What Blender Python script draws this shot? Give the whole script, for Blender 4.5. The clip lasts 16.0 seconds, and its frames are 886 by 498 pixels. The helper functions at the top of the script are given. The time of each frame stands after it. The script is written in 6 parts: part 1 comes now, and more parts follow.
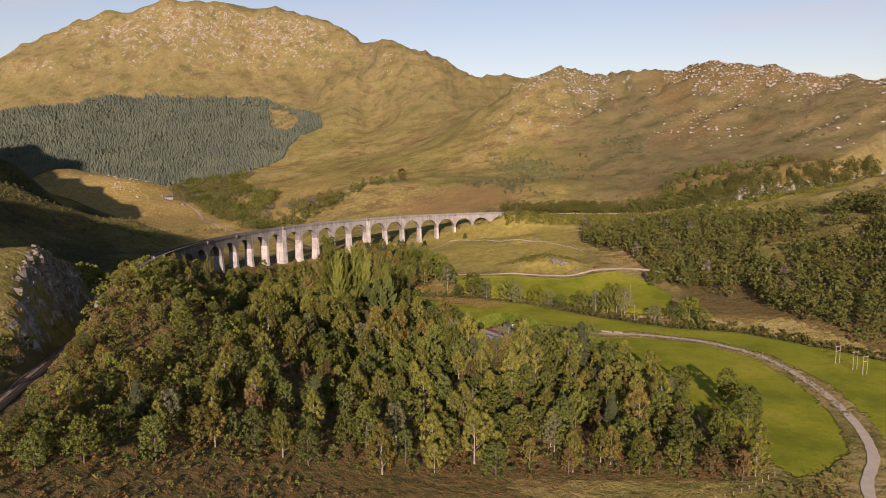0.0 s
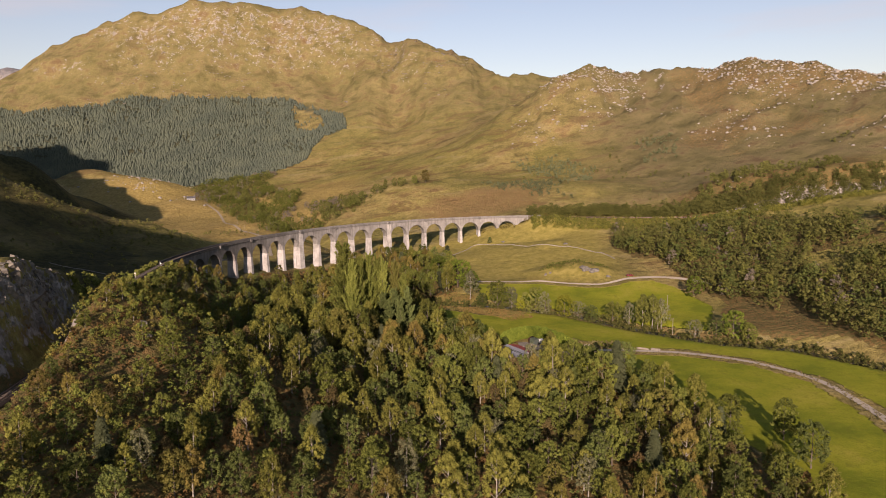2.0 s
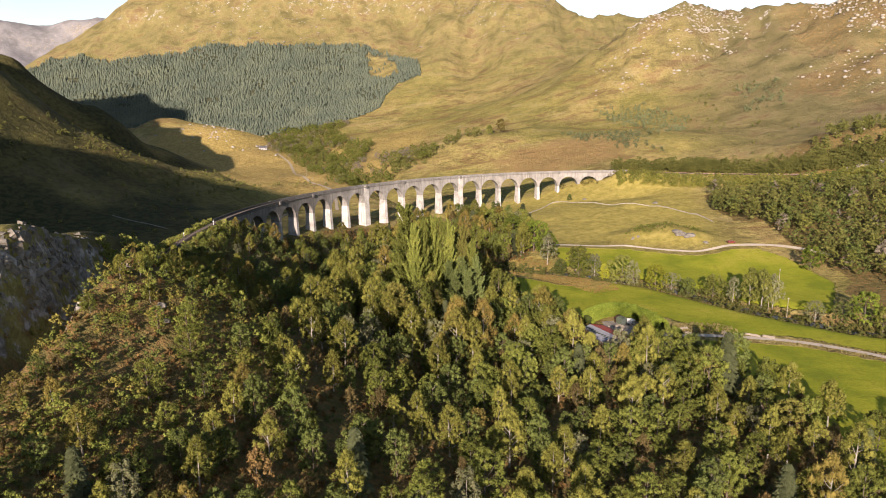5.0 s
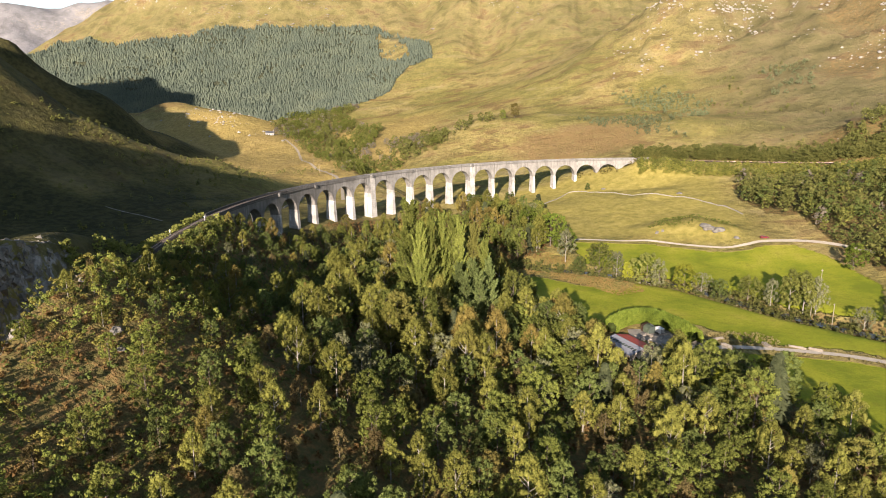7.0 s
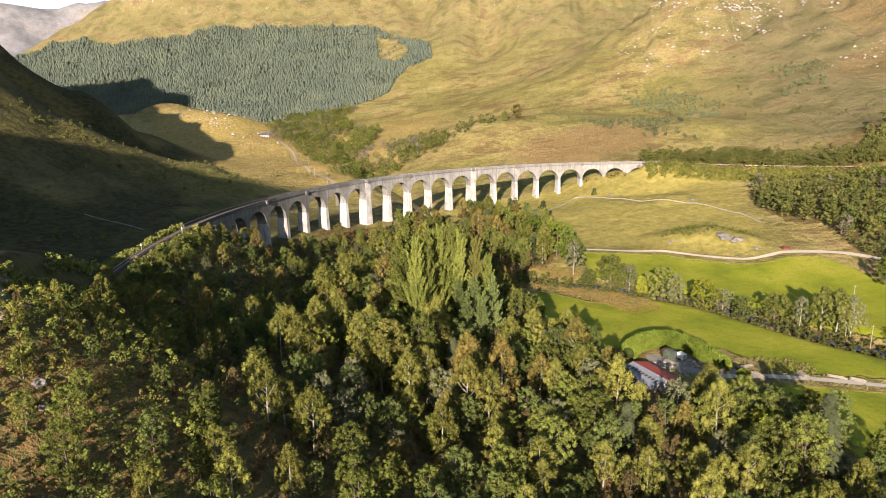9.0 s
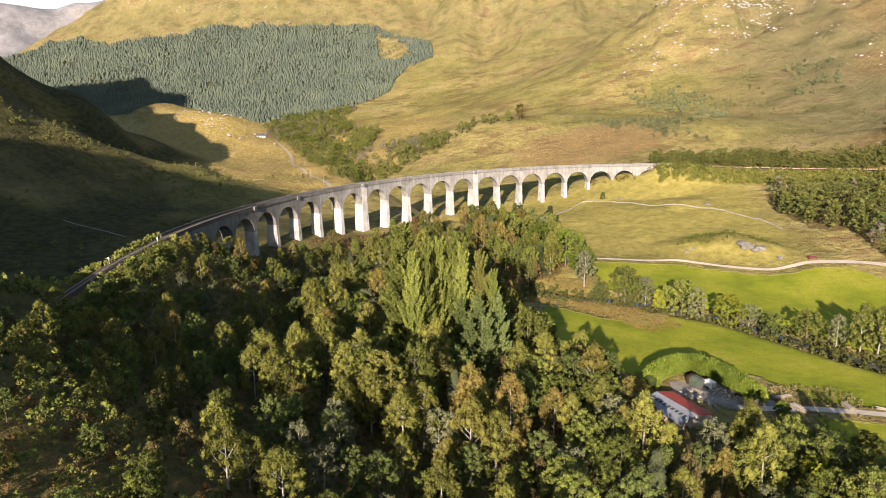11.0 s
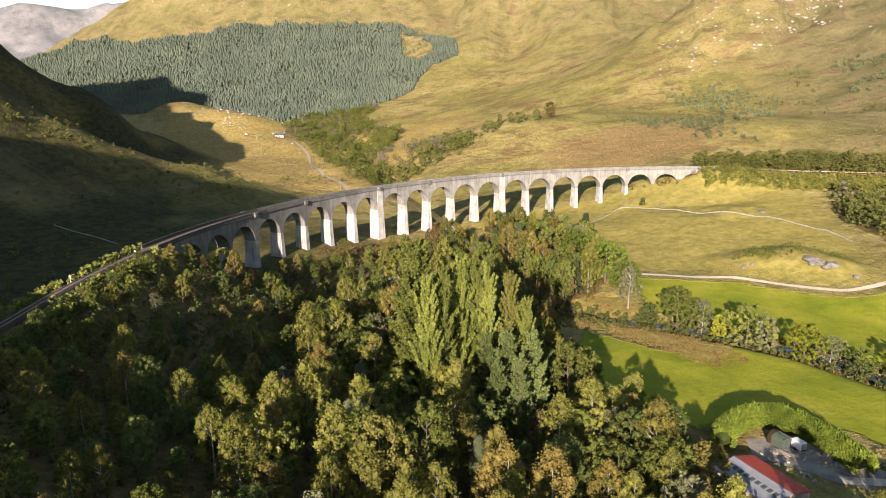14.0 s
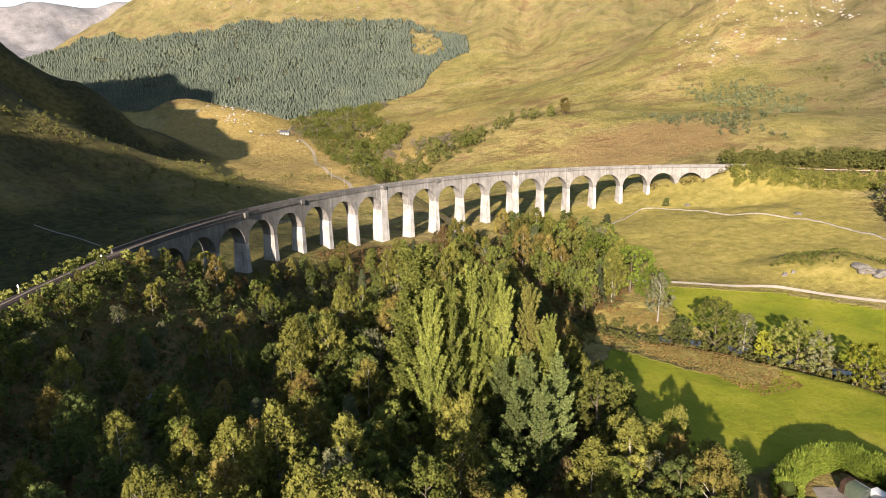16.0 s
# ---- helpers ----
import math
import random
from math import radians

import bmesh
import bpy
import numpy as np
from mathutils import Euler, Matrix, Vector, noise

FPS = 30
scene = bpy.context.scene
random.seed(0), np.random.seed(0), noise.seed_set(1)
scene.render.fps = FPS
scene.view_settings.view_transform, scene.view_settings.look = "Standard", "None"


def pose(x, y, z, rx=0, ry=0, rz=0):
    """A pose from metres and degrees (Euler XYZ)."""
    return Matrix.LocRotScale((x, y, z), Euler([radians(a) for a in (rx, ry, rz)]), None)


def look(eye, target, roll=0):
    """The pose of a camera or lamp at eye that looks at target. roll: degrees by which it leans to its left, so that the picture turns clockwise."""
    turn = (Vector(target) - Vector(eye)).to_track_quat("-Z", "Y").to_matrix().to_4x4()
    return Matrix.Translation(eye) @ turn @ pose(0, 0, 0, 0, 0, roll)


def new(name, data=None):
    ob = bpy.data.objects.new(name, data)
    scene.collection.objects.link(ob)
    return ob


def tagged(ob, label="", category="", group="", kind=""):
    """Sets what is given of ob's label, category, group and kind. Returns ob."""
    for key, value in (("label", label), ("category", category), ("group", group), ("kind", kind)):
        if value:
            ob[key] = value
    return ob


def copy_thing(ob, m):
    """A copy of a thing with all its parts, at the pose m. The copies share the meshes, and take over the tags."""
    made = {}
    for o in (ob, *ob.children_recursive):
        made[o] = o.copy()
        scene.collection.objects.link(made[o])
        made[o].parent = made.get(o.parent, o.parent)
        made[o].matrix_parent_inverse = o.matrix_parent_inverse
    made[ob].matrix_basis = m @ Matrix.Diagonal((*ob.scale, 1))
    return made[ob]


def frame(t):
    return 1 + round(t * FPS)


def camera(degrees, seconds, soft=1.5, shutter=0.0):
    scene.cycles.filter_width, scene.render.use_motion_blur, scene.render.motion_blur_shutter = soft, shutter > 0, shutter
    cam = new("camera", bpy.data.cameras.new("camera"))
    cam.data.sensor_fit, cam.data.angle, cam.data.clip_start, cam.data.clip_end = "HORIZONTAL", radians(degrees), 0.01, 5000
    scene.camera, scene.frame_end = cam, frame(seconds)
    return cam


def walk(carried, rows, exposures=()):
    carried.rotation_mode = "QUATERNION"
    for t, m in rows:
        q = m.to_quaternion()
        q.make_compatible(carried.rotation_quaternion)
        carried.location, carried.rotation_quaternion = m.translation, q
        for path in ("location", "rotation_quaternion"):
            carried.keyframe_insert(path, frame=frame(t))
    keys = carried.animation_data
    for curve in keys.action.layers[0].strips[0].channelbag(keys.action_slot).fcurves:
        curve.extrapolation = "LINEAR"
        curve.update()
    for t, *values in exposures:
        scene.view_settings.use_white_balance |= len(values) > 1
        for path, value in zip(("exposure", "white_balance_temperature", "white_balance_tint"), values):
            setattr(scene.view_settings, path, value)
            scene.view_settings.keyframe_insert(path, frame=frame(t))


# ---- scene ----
from itertools import combinations

cam = camera(68.34, 16.0, soft=1.0)
METRES, EYE, TILT, LEAN, TURN = 191.9, 80.0, -7.94, 0.576, 0.0
ROWS = [
    (0.0, 0.0, 0.0, 0.0, -0.0, 0.0, -0.0),
    (0.5, 0.0025, 0.0294, 0.0047, 0.0, 0.01, -0.0),
    (1.0, 0.005, 0.0587, 0.0092, 0.22, 0.03, -0.05),
    (1.5, 0.0071, 0.088, 0.0137, 1.04, 0.03, -0.17),
    (2.0, 0.0082, 0.118, 0.0181, 2.24, 0.04, -0.35),
    (2.5, 0.0085, 0.1482, 0.0221, 3.44, -0.29, -0.52),
    (3.0, 0.0078, 0.1788, 0.0265, 4.64, -1.1, -0.67),
    (3.5, 0.0066, 0.2099, 0.0316, 5.84, -1.93, -0.84),
    (4.0, 0.0046, 0.2414, 0.0364, 7.01, -2.75, -0.99),
    (6.5, -0.0111, 0.4011, 0.0628, 9.84, -5.92, -1.29),
    (7.0, -0.0153, 0.4333, 0.0676, 9.85, -5.9, -1.26),
    (7.5, -0.0199, 0.4645, 0.0721, 9.85, -5.88, -1.24),
    (8.0, -0.0242, 0.4947, 0.0764, 9.86, -5.86, -1.24),
    (8.5, -0.029, 0.5246, 0.0797, 9.86, -5.83, -1.23),
    (9.0, -0.0337, 0.5539, 0.0825, 9.86, -5.82, -1.24),
    (11.5, -0.0566, 0.7, 0.0956, 10.11, -5.79, -1.23),
    (12.0, -0.0614, 0.73, 0.0977, 10.53, -5.8, -1.3),
    (12.5, -0.0666, 0.7606, 0.1001, 10.9, -5.8, -1.36),
    (13.0, -0.0719, 0.7916, 0.1015, 11.34, -5.79, -1.44),
    (13.5, -0.0776, 0.8227, 0.1021, 11.8, -5.8, -1.53),
    (14.0, -0.0833, 0.8541, 0.1013, 12.1, -5.78, -1.57),
    (14.5, -0.0894, 0.8856, 0.1002, 12.35, -5.78, -1.63),
    (15.0, -0.0953, 0.9176, 0.0991, 12.57, -5.78, -1.68),
    (15.5, -0.1013, 0.9503, 0.098, 12.83, -5.8, -1.71),
    (16.0, -0.1076, 0.9838, 0.097, 12.99, -5.81, -1.75),
]
EXPOSURES = [(0.0, 0.80, 7050, 28), (2.0, 0.84, 7100, 28), (4.2, 1.24, 6900, 24), (6.3, 1.67, 6550, 14), (16.0, 1.67, 6550, 14)]
walk(cam, [(t, pose(0, 0, EYE, TILT, LEAN, TURN) @ pose(METRES * x, METRES * y, METRES * z, 90 + pitch, roll, yaw)) for t, x, y, z, yaw, pitch, roll in ROWS], EXPOSURES)

# ---- sky and sun: low evening sun from behind the camera ----
SUN_AZ, SUN_EL = radians(184.5), radians(16.5)   # compass angle from +y, clockwise
sun_dir = Vector((math.sin(SUN_AZ) * math.cos(SUN_EL), math.cos(SUN_AZ) * math.cos(SUN_EL), math.sin(SUN_EL)))
world = bpy.data.worlds.new("sky")
scene.world = world
world.use_nodes = True
wn, wl = world.node_tree.nodes, world.node_tree.links
wn.clear()
sky = wn.new("ShaderNodeTexSky")
sky.sky_type, sky.sun_disc = "NISHITA", False
sky.sun_elevation, sky.sun_rotation = SUN_EL, SUN_AZ
sky.air_density, sky.dust_density, sky.ozone_density = 1.0, 0.6, 1.0
bg = wn.new("ShaderNodeBackground")
bg.inputs["Strength"].default_value = 0.075
wout = wn.new("ShaderNodeOutputWorld")
# thin high cloud, streaked along the horizon
tc = wn.new("ShaderNodeTexCoord")
mp = wn.new("ShaderNodeMapping")
mp.inputs["Scale"].default_value = (2.2, 2.2, 11.0)
mp.inputs["Location"].default_value = (0.35, 0.0, 0.2)
cn = wn.new("ShaderNodeTexNoise")
cn.inputs["Scale"].default_value, cn.inputs["Detail"].default_value = 1.6, 5.0
cr = wn.new("ShaderNodeMapRange")
cr.inputs["From Min"].default_value, cr.inputs["From Max"].default_value = 0.50, 0.78
cr.inputs["To Min"].default_value, cr.inputs["To Max"].default_value = 0.16, 0.7
cm = wn.new("ShaderNodeMix")
cm.data_type = "RGBA"
cm.inputs[7].default_value = (5.0, 4.9, 4.9, 1.0)
wl.new(tc.outputs["Generated"], mp.inputs["Vector"])
wl.new(mp.outputs["Vector"], cn.inputs["Vector"])
wl.new(cn.outputs["Fac"], cr.inputs["Value"])
# cloud only low over the horizon
sp = wn.new("ShaderNodeSeparateXYZ")
wl.new(tc.outputs["Generated"], sp.inputs[0])
lo = wn.new("ShaderNodeMapRange")
lo.inputs["From Min"].default_value, lo.inputs["From Max"].default_value = 0.40, 0.12
wl.new(sp.outputs["Z"], lo.inputs["Value"])
cx_ = wn.new("ShaderNodeMath")
cx_.operation = "MULTIPLY"
wl.new(lo.outputs["Result"], cx_.inputs[0])
wl.new(cr.outputs["Result"], cx_.inputs[1])
wl.new(cx_.outputs[0], cm.inputs[0])
wl.new(sky.outputs[0], cm.inputs[6])
wl.new(cm.outputs[2], bg.inputs["Color"])
wl.new(bg.outputs[0], wout.inputs["Surface"])
sun = new("sun", bpy.data.lights.new("sun", "SUN"))
sun.data.energy, sun.data.angle, sun.data.color = 5.0, radians(0.6), (1.0, 0.87, 0.75)
sun.matrix_world = look((0, 0, 400), Vector((0, 0, 400)) - sun_dir)


# ---- noise and land form ----
def vnoise(x, y, seed):
    """Smooth value noise in 0..1 on arrays."""
    ix, iy = np.floor(x).astype(np.int64), np.floor(y).astype(np.int64)
    fx, fy = x - ix, y - iy
    fx, fy = fx * fx * fx * (fx * (fx * 6 - 15) + 10), fy * fy * fy * (fy * (fy * 6 - 15) + 10)

    def h(a, b):
        n = (a * 374761393 + b * 668265263 + seed * 1274126177) & 0xFFFFFFFF
        n = ((n ^ (n >> 13)) * 1274126177) & 0xFFFFFFFF
        return ((n ^ (n >> 16)) & 0xFFFF) / 65535.0
    a = h(ix, iy) * (1 - fx) + h(ix + 1, iy) * fx
    b = h(ix, iy + 1) * (1 - fx) + h(ix + 1, iy + 1) * fx
    return a * (1 - fy) + b * fy


def fbm(x, y, size, octaves=4, seed=1, ridged=False):
    total, amp, norm = 0.0, 1.0, 0.0
    for i in range(octaves):
        n = vnoise(x / size + 17.3 * i, y / size - 9.1 * i, seed + i)
        total = total + amp * ((1 - abs(2 * n - 1)) if ridged else n)
        norm, amp, size = norm + amp, amp * 0.5, size * 0.47
    return total / norm


def smooth(a, b, v):
    s = np.clip((v - a) / (b - a), 0, 1)
    return s * s * (3 - 2 * s)


def segments(x, y, pts):
    """Distance to each stretch of a line of points, and the height there."""
    for (x0, y0, z0), (x1, y1, z1) in zip(pts, pts[1:]):
        dx, dy = x1 - x0, y1 - y0
        s = np.clip(((x - x0) * dx + (y - y0) * dy) / (dx * dx + dy * dy), 0, 1)
        yield np.hypot(x - x0 - s * dx, y - y0 - s * dy), z0 + s * (z1 - z0)


def ridge(x, y, pts, width, top=30.0, power=1.0, reach=0.0, spread=0.0):
    """A ridge along a line of crest points; its foot lies reach metres off; spread widens it where it is high."""
    best = np.zeros_like(x)
    foot = math.exp(-reach / width) if reach else 0.0
    for d, z in segments(x, y, pts):
        d = np.sqrt(d * d + top * top) - top
        best = np.maximum(best, z * np.maximum(0.0, np.exp(-(d / (width + spread * z)) ** power) - foot) / (1 - foot))
    return best


def far(az, dist, z):
    return (dist * math.sin(radians(az)), dist * math.cos(radians(az)), z)


def line_distance(x, y, pts):
    best = z = None
    for d, h in segments(x, y, pts):
        if best is None:
            best, z = d, h
        else:
            z, best = np.where(d < best, h, z), np.minimum(d, best)
    return best, z


def inside(x, y, poly):
    """Whether points lie inside a polygon."""
    r = np.zeros(np.shape(x), bool)
    for (x0, y0), (x1, y1) in zip(poly, poly[1:] + poly[:1]):
        r ^= ((y0 > y) != (y1 > y)) & (x < (x1 - x0) * (y - y0) / (y1 - y0 + 1e-9) + x0)
    return r


MOUNTAIN = [(-1340, 1250, 60), (-1285, 1420, 110), (-1260, 1590, 168), (-1215, 1710, 243), far(-33.3, 2150, 330), far(-29.7, 2100, 426), far(-27.8, 2080, 458), far(-23.4, 2040, 502),
            far(-19.7, 2002, 505), far(-15.8, 1990, 470), far(-12.7, 1960, 460), far(-9.6, 1920, 408), far(-6.8, 1880, 398), far(-4.4, 1780, 387), far(-1.1, 1720, 348),
            far(2.3, 1680, 293), far(7.3, 1650, 256), far(14, 1700, 250), far(25, 1750, 230)]
RIGHT_RIDGE = [far(7.6, 1290, 184), far(9.9, 1195, 217), far(13.6, 1180, 188), far(17.2, 1130, 192), far(20.2, 1110, 198), far(23.5, 1080, 200), far(29.4, 1020, 184), far(33.5, 980, 172), far(45, 950, 160), far(70, 900, 140)]
BACK_RANGE = [far(-58, 3700, 380), far(-46, 3650, 390), far(-43, 3600, 405), far(-41, 3600, 440), far(-38.5, 3600, 415), far(-36.5, 3600, 425), far(-34.5, 3600, 445), far(-32, 3700, 440)]
LEFT_HILL = [(-1150, 380, 380), (-940, 395, 362), (-840, 390, 338), (-620, 440, 216), (-470, 505, 128), (-388, 538, 64), (-300, 575, 28)]
LEFT_SHOULDER = [(-700, 560, 172), (-530, 645, 128), (-478, 685, 84), (-450, 735, 40)]
LEFT_HUMP = [(-600, 1040, 60), (-520, 1000, 51), (-462, 980, 44), (-400, 930, 22)]
WOOD_HILL = [(-70, -150, 45), (-92, 60, 38), (-94, 150, 33), (-95, 196, 36), (-94, 238, 24), (-108, 285, 14)]
CRAG = [(-170, 60, 70), (-140, 150, 58), (-124, 192, 56), (-138, 230, 44), (-170, 262, 34)]
SHADE_HILL = [(-760, -60, 282), (-520, -10, 257), (-418, 0, 239), (-330, 5, 219), (-280, 10, 200)]
KNOLL = [(232, 640, 44), (262, 630, 54), (296, 622, 58), (340, 618, 50)]
RIGHT_BANK = [(420, 150, 110), (380, 330, 80), (335, 440, 52), (310, 490, 30)]
PASTURE = [(50, 552, 9), (100, 560, 12), (120, 615, 24), (50, 620, 22)]
HUMP = [(52, 468, 4), (63, 470, 8), (76, 467, 10.5), (87, 459, 9), (94, 452, 4.5)]
HEATH = [(-70, 815, 46), (20, 780, 44), (110, 730, 44)]
# railway: south stretch, then the curved bridge, then the east stretch
TRACK_SOUTH = [(30, -260, 36), (-30, -70, 34), (-60, 20, 33), (-92, 130, 31.5), (-107, 190, 30), (-121, 226, 29), (-136, 266, 28.6), (-147.5, 305, 28.5), (-153.6, 338, 28.5), (-154.6, 349, 28.5)]
TRACK_EAST = [(60, 605, 28.4), (110, 595, 28.6), (175, 585, 29), (255, 575, 31), (340, 585, 34), (450, 620, 38)]
RIVER = [(230, 190, -8), (205, 245, -8), (180, 282, -7.5), (150, 316, -7.5), (120, 327, -7.3), (90, 348, -7), (55, 382, -6.5), (20, 398, -6), (-10, 402, -5), (-40, 420, -4), (-62, 470, -3), (-85, 520, -1.5),
         (-110, 570, 0), (-170, 680, 1), (-230, 800, 5), (-300, 960, 12)]


def land(x, y):
    """Height of the ground."""
    x, y = np.asarray(x, float), np.asarray(y, float)
    base = -4.9 + 5.2 * smooth(390, 500, y) + 0.016 * np.maximum(0, y - 560)
    base = base + 10 * smooth(-110, -150, x) * smooth(560, 420, y) * smooth(150, 300, y)
    r = [ridge(x, y, MOUNTAIN, 300, 60, 1.0, 900), ridge(x, y, RIGHT_RIDGE, 300, 45, 1.0, 575), ridge(x, y, BACK_RANGE, 480, 60, 1.0, 1500), ridge(x, y, LEFT_HILL, 40, 5, 1.9, 0.0, 0.6), ridge(x, y, LEFT_SHOULDER, 62, 5, 2.0),
         ridge(x, y, LEFT_HUMP, 75, 25, 1.3), ridge(x, y, WOOD_HILL, 55, 8, 1.7), ridge(x, y, CRAG, 45, 6, 1.6), ridge(x, y, SHADE_HILL, 85, 15, 1.8),
         ridge(x, y, KNOLL, 42, 8, 1.5), ridge(x, y, RIGHT_BANK, 90, 15, 1.6), ridge(x, y, PASTURE, 46, 8, 1.9), ridge(x, y, HEATH, 95, 20, 1.5), ridge(x, y, HUMP, 13, 3, 1.9)]
    rise = sum(a ** 3 for a in r) ** (1 / 3)
    # crags, spurs and gullies grow with the height
    rough = smooth(18, 220, rise)
    spur = fbm(x, y, 420, 4, 5, True) - 0.62
    knob = fbm(x, y, 70, 4, 9) - 0.5
    mount = smooth(100, -40, x)
    high = rise + rough * (110 * spur * smooth(60 + 90 * mount, 320, rise) + 20 * knob + 26 * (fbm(x, y * 0.6, 105, 4, 15, True) - 0.53))
    # knuckles of rock on the near ridge
    high = high + (1 - mount) * smooth(70, 130, rise) * smooth(1500, 1300, y) * 17 * (fbm(x, y, 46, 3, 27, True) - 0.55)
    high = high + smooth(8, 40, rise) * (1.0 - rough) * 7 * (fbm(x, y, 60, 3, 21) - 0.5)
    # gully between the two tops
    gx = -105 - 0.17 * (y - 1200)
    high = high - 55 * np.exp(-((x - gx) / 48) ** 2) * smooth(1330, 1620, y) * smooth(2000, 1750, y)
    near = smooth(700, 300, np.hypot(x, y - 200))
    z = base + high + (0.5 + 3.2 * smooth(468, 500, y) * smooth(720, 640, y)) * (fbm(x, y, 22, 3, 31) - 0.5) + near * 0.25 * (fbm(x, y, 4, 2, 33) - 0.5) * smooth(2, 12, rise)
    # hummocks on the glen floor
    z = z + 7 * (fbm(x, y, 42, 3, 51) - 0.5) * smooth(-130, -190, x) * smooth(-640, -560, x) * smooth(560, 640, y) * smooth(1120, 1020, y)
    # river bed
    d, h = line_distance(x, y, RIVER)
    z = np.where(d < 30, np.minimum(z, h - 1.2 + np.maximum(0, d - 4.5) * 0.45), z)
    # railway cuttings and banks
    for pts in (TRACK_SOUTH, TRACK_EAST):
        d, h = line_distance(x, y, pts)
        wob = (2.5 + 5.0 * smooth(250, 225, y)) * (fbm(x, y, 9, 3, 41) - 0.5) * smooth(4, 8, d)
        z = np.minimum(z, h - 0.55 + np.maximum(0, d - 3.4) * (1.5 + 1.6 * smooth(245, 225, y)) + wob)
        z = np.maximum(z, h - 0.55 - np.maximum(0, d - 3.2) * 0.62 + 0.4 * wob)
    return z


def ground_at(x, y):
    return float(land(np.array([x]), np.array([y]))[0])


# ---- materials ----
def mat(name, rough=0.9, spec=0.2, metal=0.0):
    m = bpy.data.materials.new(name)
    m.use_nodes = True
    b = m.node_tree.nodes["Principled BSDF"]
    b.inputs["Roughness"].default_value = rough
    b.inputs["Specular IOR Level"].default_value = spec
    b.inputs["Metallic"].default_value = metal
    return m, m.node_tree.nodes, m.node_tree.links, b


def noise_tex(n, l, scale, detail=4.0, coords=None, rough=0.55, dist=0.0):
    t = n.new("ShaderNodeTexNoise")
    t.inputs["Scale"].default_value, t.inputs["Detail"].default_value = scale, detail
    t.inputs["Roughness"].default_value, t.inputs["Distortion"].default_value = rough, dist
    if coords is not None:
        l.new(coords, t.inputs["Vector"])
    return t.outputs["Fac"]


def ramp(n, l, fac, stops):
    r = n.new("ShaderNodeValToRGB")
    e = r.color_ramp.elements
    while len(e) < len(stops):
        e.new(0.5)
    for el, (p, c) in zip(e, stops):
        el.position, el.color = p, (*c, 1.0) if len(c) == 3 else c
    l.new(fac, r.inputs["Fac"])
    return r.outputs["Color"]


def step_node(n, l, value, lo, hi):
    m = n.new("ShaderNodeMapRange")
    m.interpolation_type = "SMOOTHSTEP"
    m.inputs["From Min"].default_value, m.inputs["From Max"].default_value = lo, hi
    l.new(value, m.inputs["Value"])
    return m.outputs["Result"]


def mix(n, l, fac, a, b, kind="MIX"):
    m = n.new("ShaderNodeMix")
    m.data_type, m.blend_type = "RGBA", kind
    for key, v in ((0, fac), (6, a), (7, b)):
        if hasattr(v, "is_linked") or hasattr(v, "links"):
            l.new(v, m.inputs[key])
        else:
            m.inputs[key].default_value = v if key == 0 else (*v, 1.0)
    return m.outputs[2]


def maths(n, l, op, a, b=0.0):
    m = n.new("ShaderNodeMath")
    m.operation = op
    for i, v in enumerate((a, b)):
        if hasattr(v, "links"):
            l.new(v, m.inputs[i])
        else:
            m.inputs[i].default_value = v
    return m.outputs[0]


def bump(n, l, b, height, strength, dist):
    k = n.new("ShaderNodeBump")
    k.inputs["Strength"].default_value, k.inputs["Distance"].default_value = strength, dist
    l.new(height, k.inputs["Height"])
    l.new(k.outputs["Normal"], b.inputs["Normal"])


def attr(n, name):
    a = n.new("ShaderNodeAttribute")
    a.attribute_name = name
    return a.outputs["Fac"]


def object_coords(n):
    return n.new("ShaderNodeTexCoord").outputs["Object"]


def plain(name, colour, rough=0.8, spec=0.25, metal=0.0, vary=0.25, scale=1.5, relief=0.0, relief_scale=None):
    """A plain surface with grain at two scales."""
    m, n, l, b = mat(name, rough, spec, metal)
    oc = object_coords(n)
    big, fine = noise_tex(n, l, scale, 3, oc), noise_tex(n, l, scale * 9, 4, oc)
    f = maths(n, l, "ADD", maths(n, l, "MULTIPLY", big, 0.6), maths(n, l, "MULTIPLY", fine, 0.4))
    col = ramp(n, l, f, [(0.3, tuple(c * (1 - vary) for c in colour)), (0.7, tuple(min(1, c * (1 + vary)) for c in colour))])
    l.new(col, b.inputs["Base Color"])
    if relief:
        bump(n, l, b, noise_tex(n, l, relief_scale or scale * 9, 5, oc), 0.6, relief)
    return m


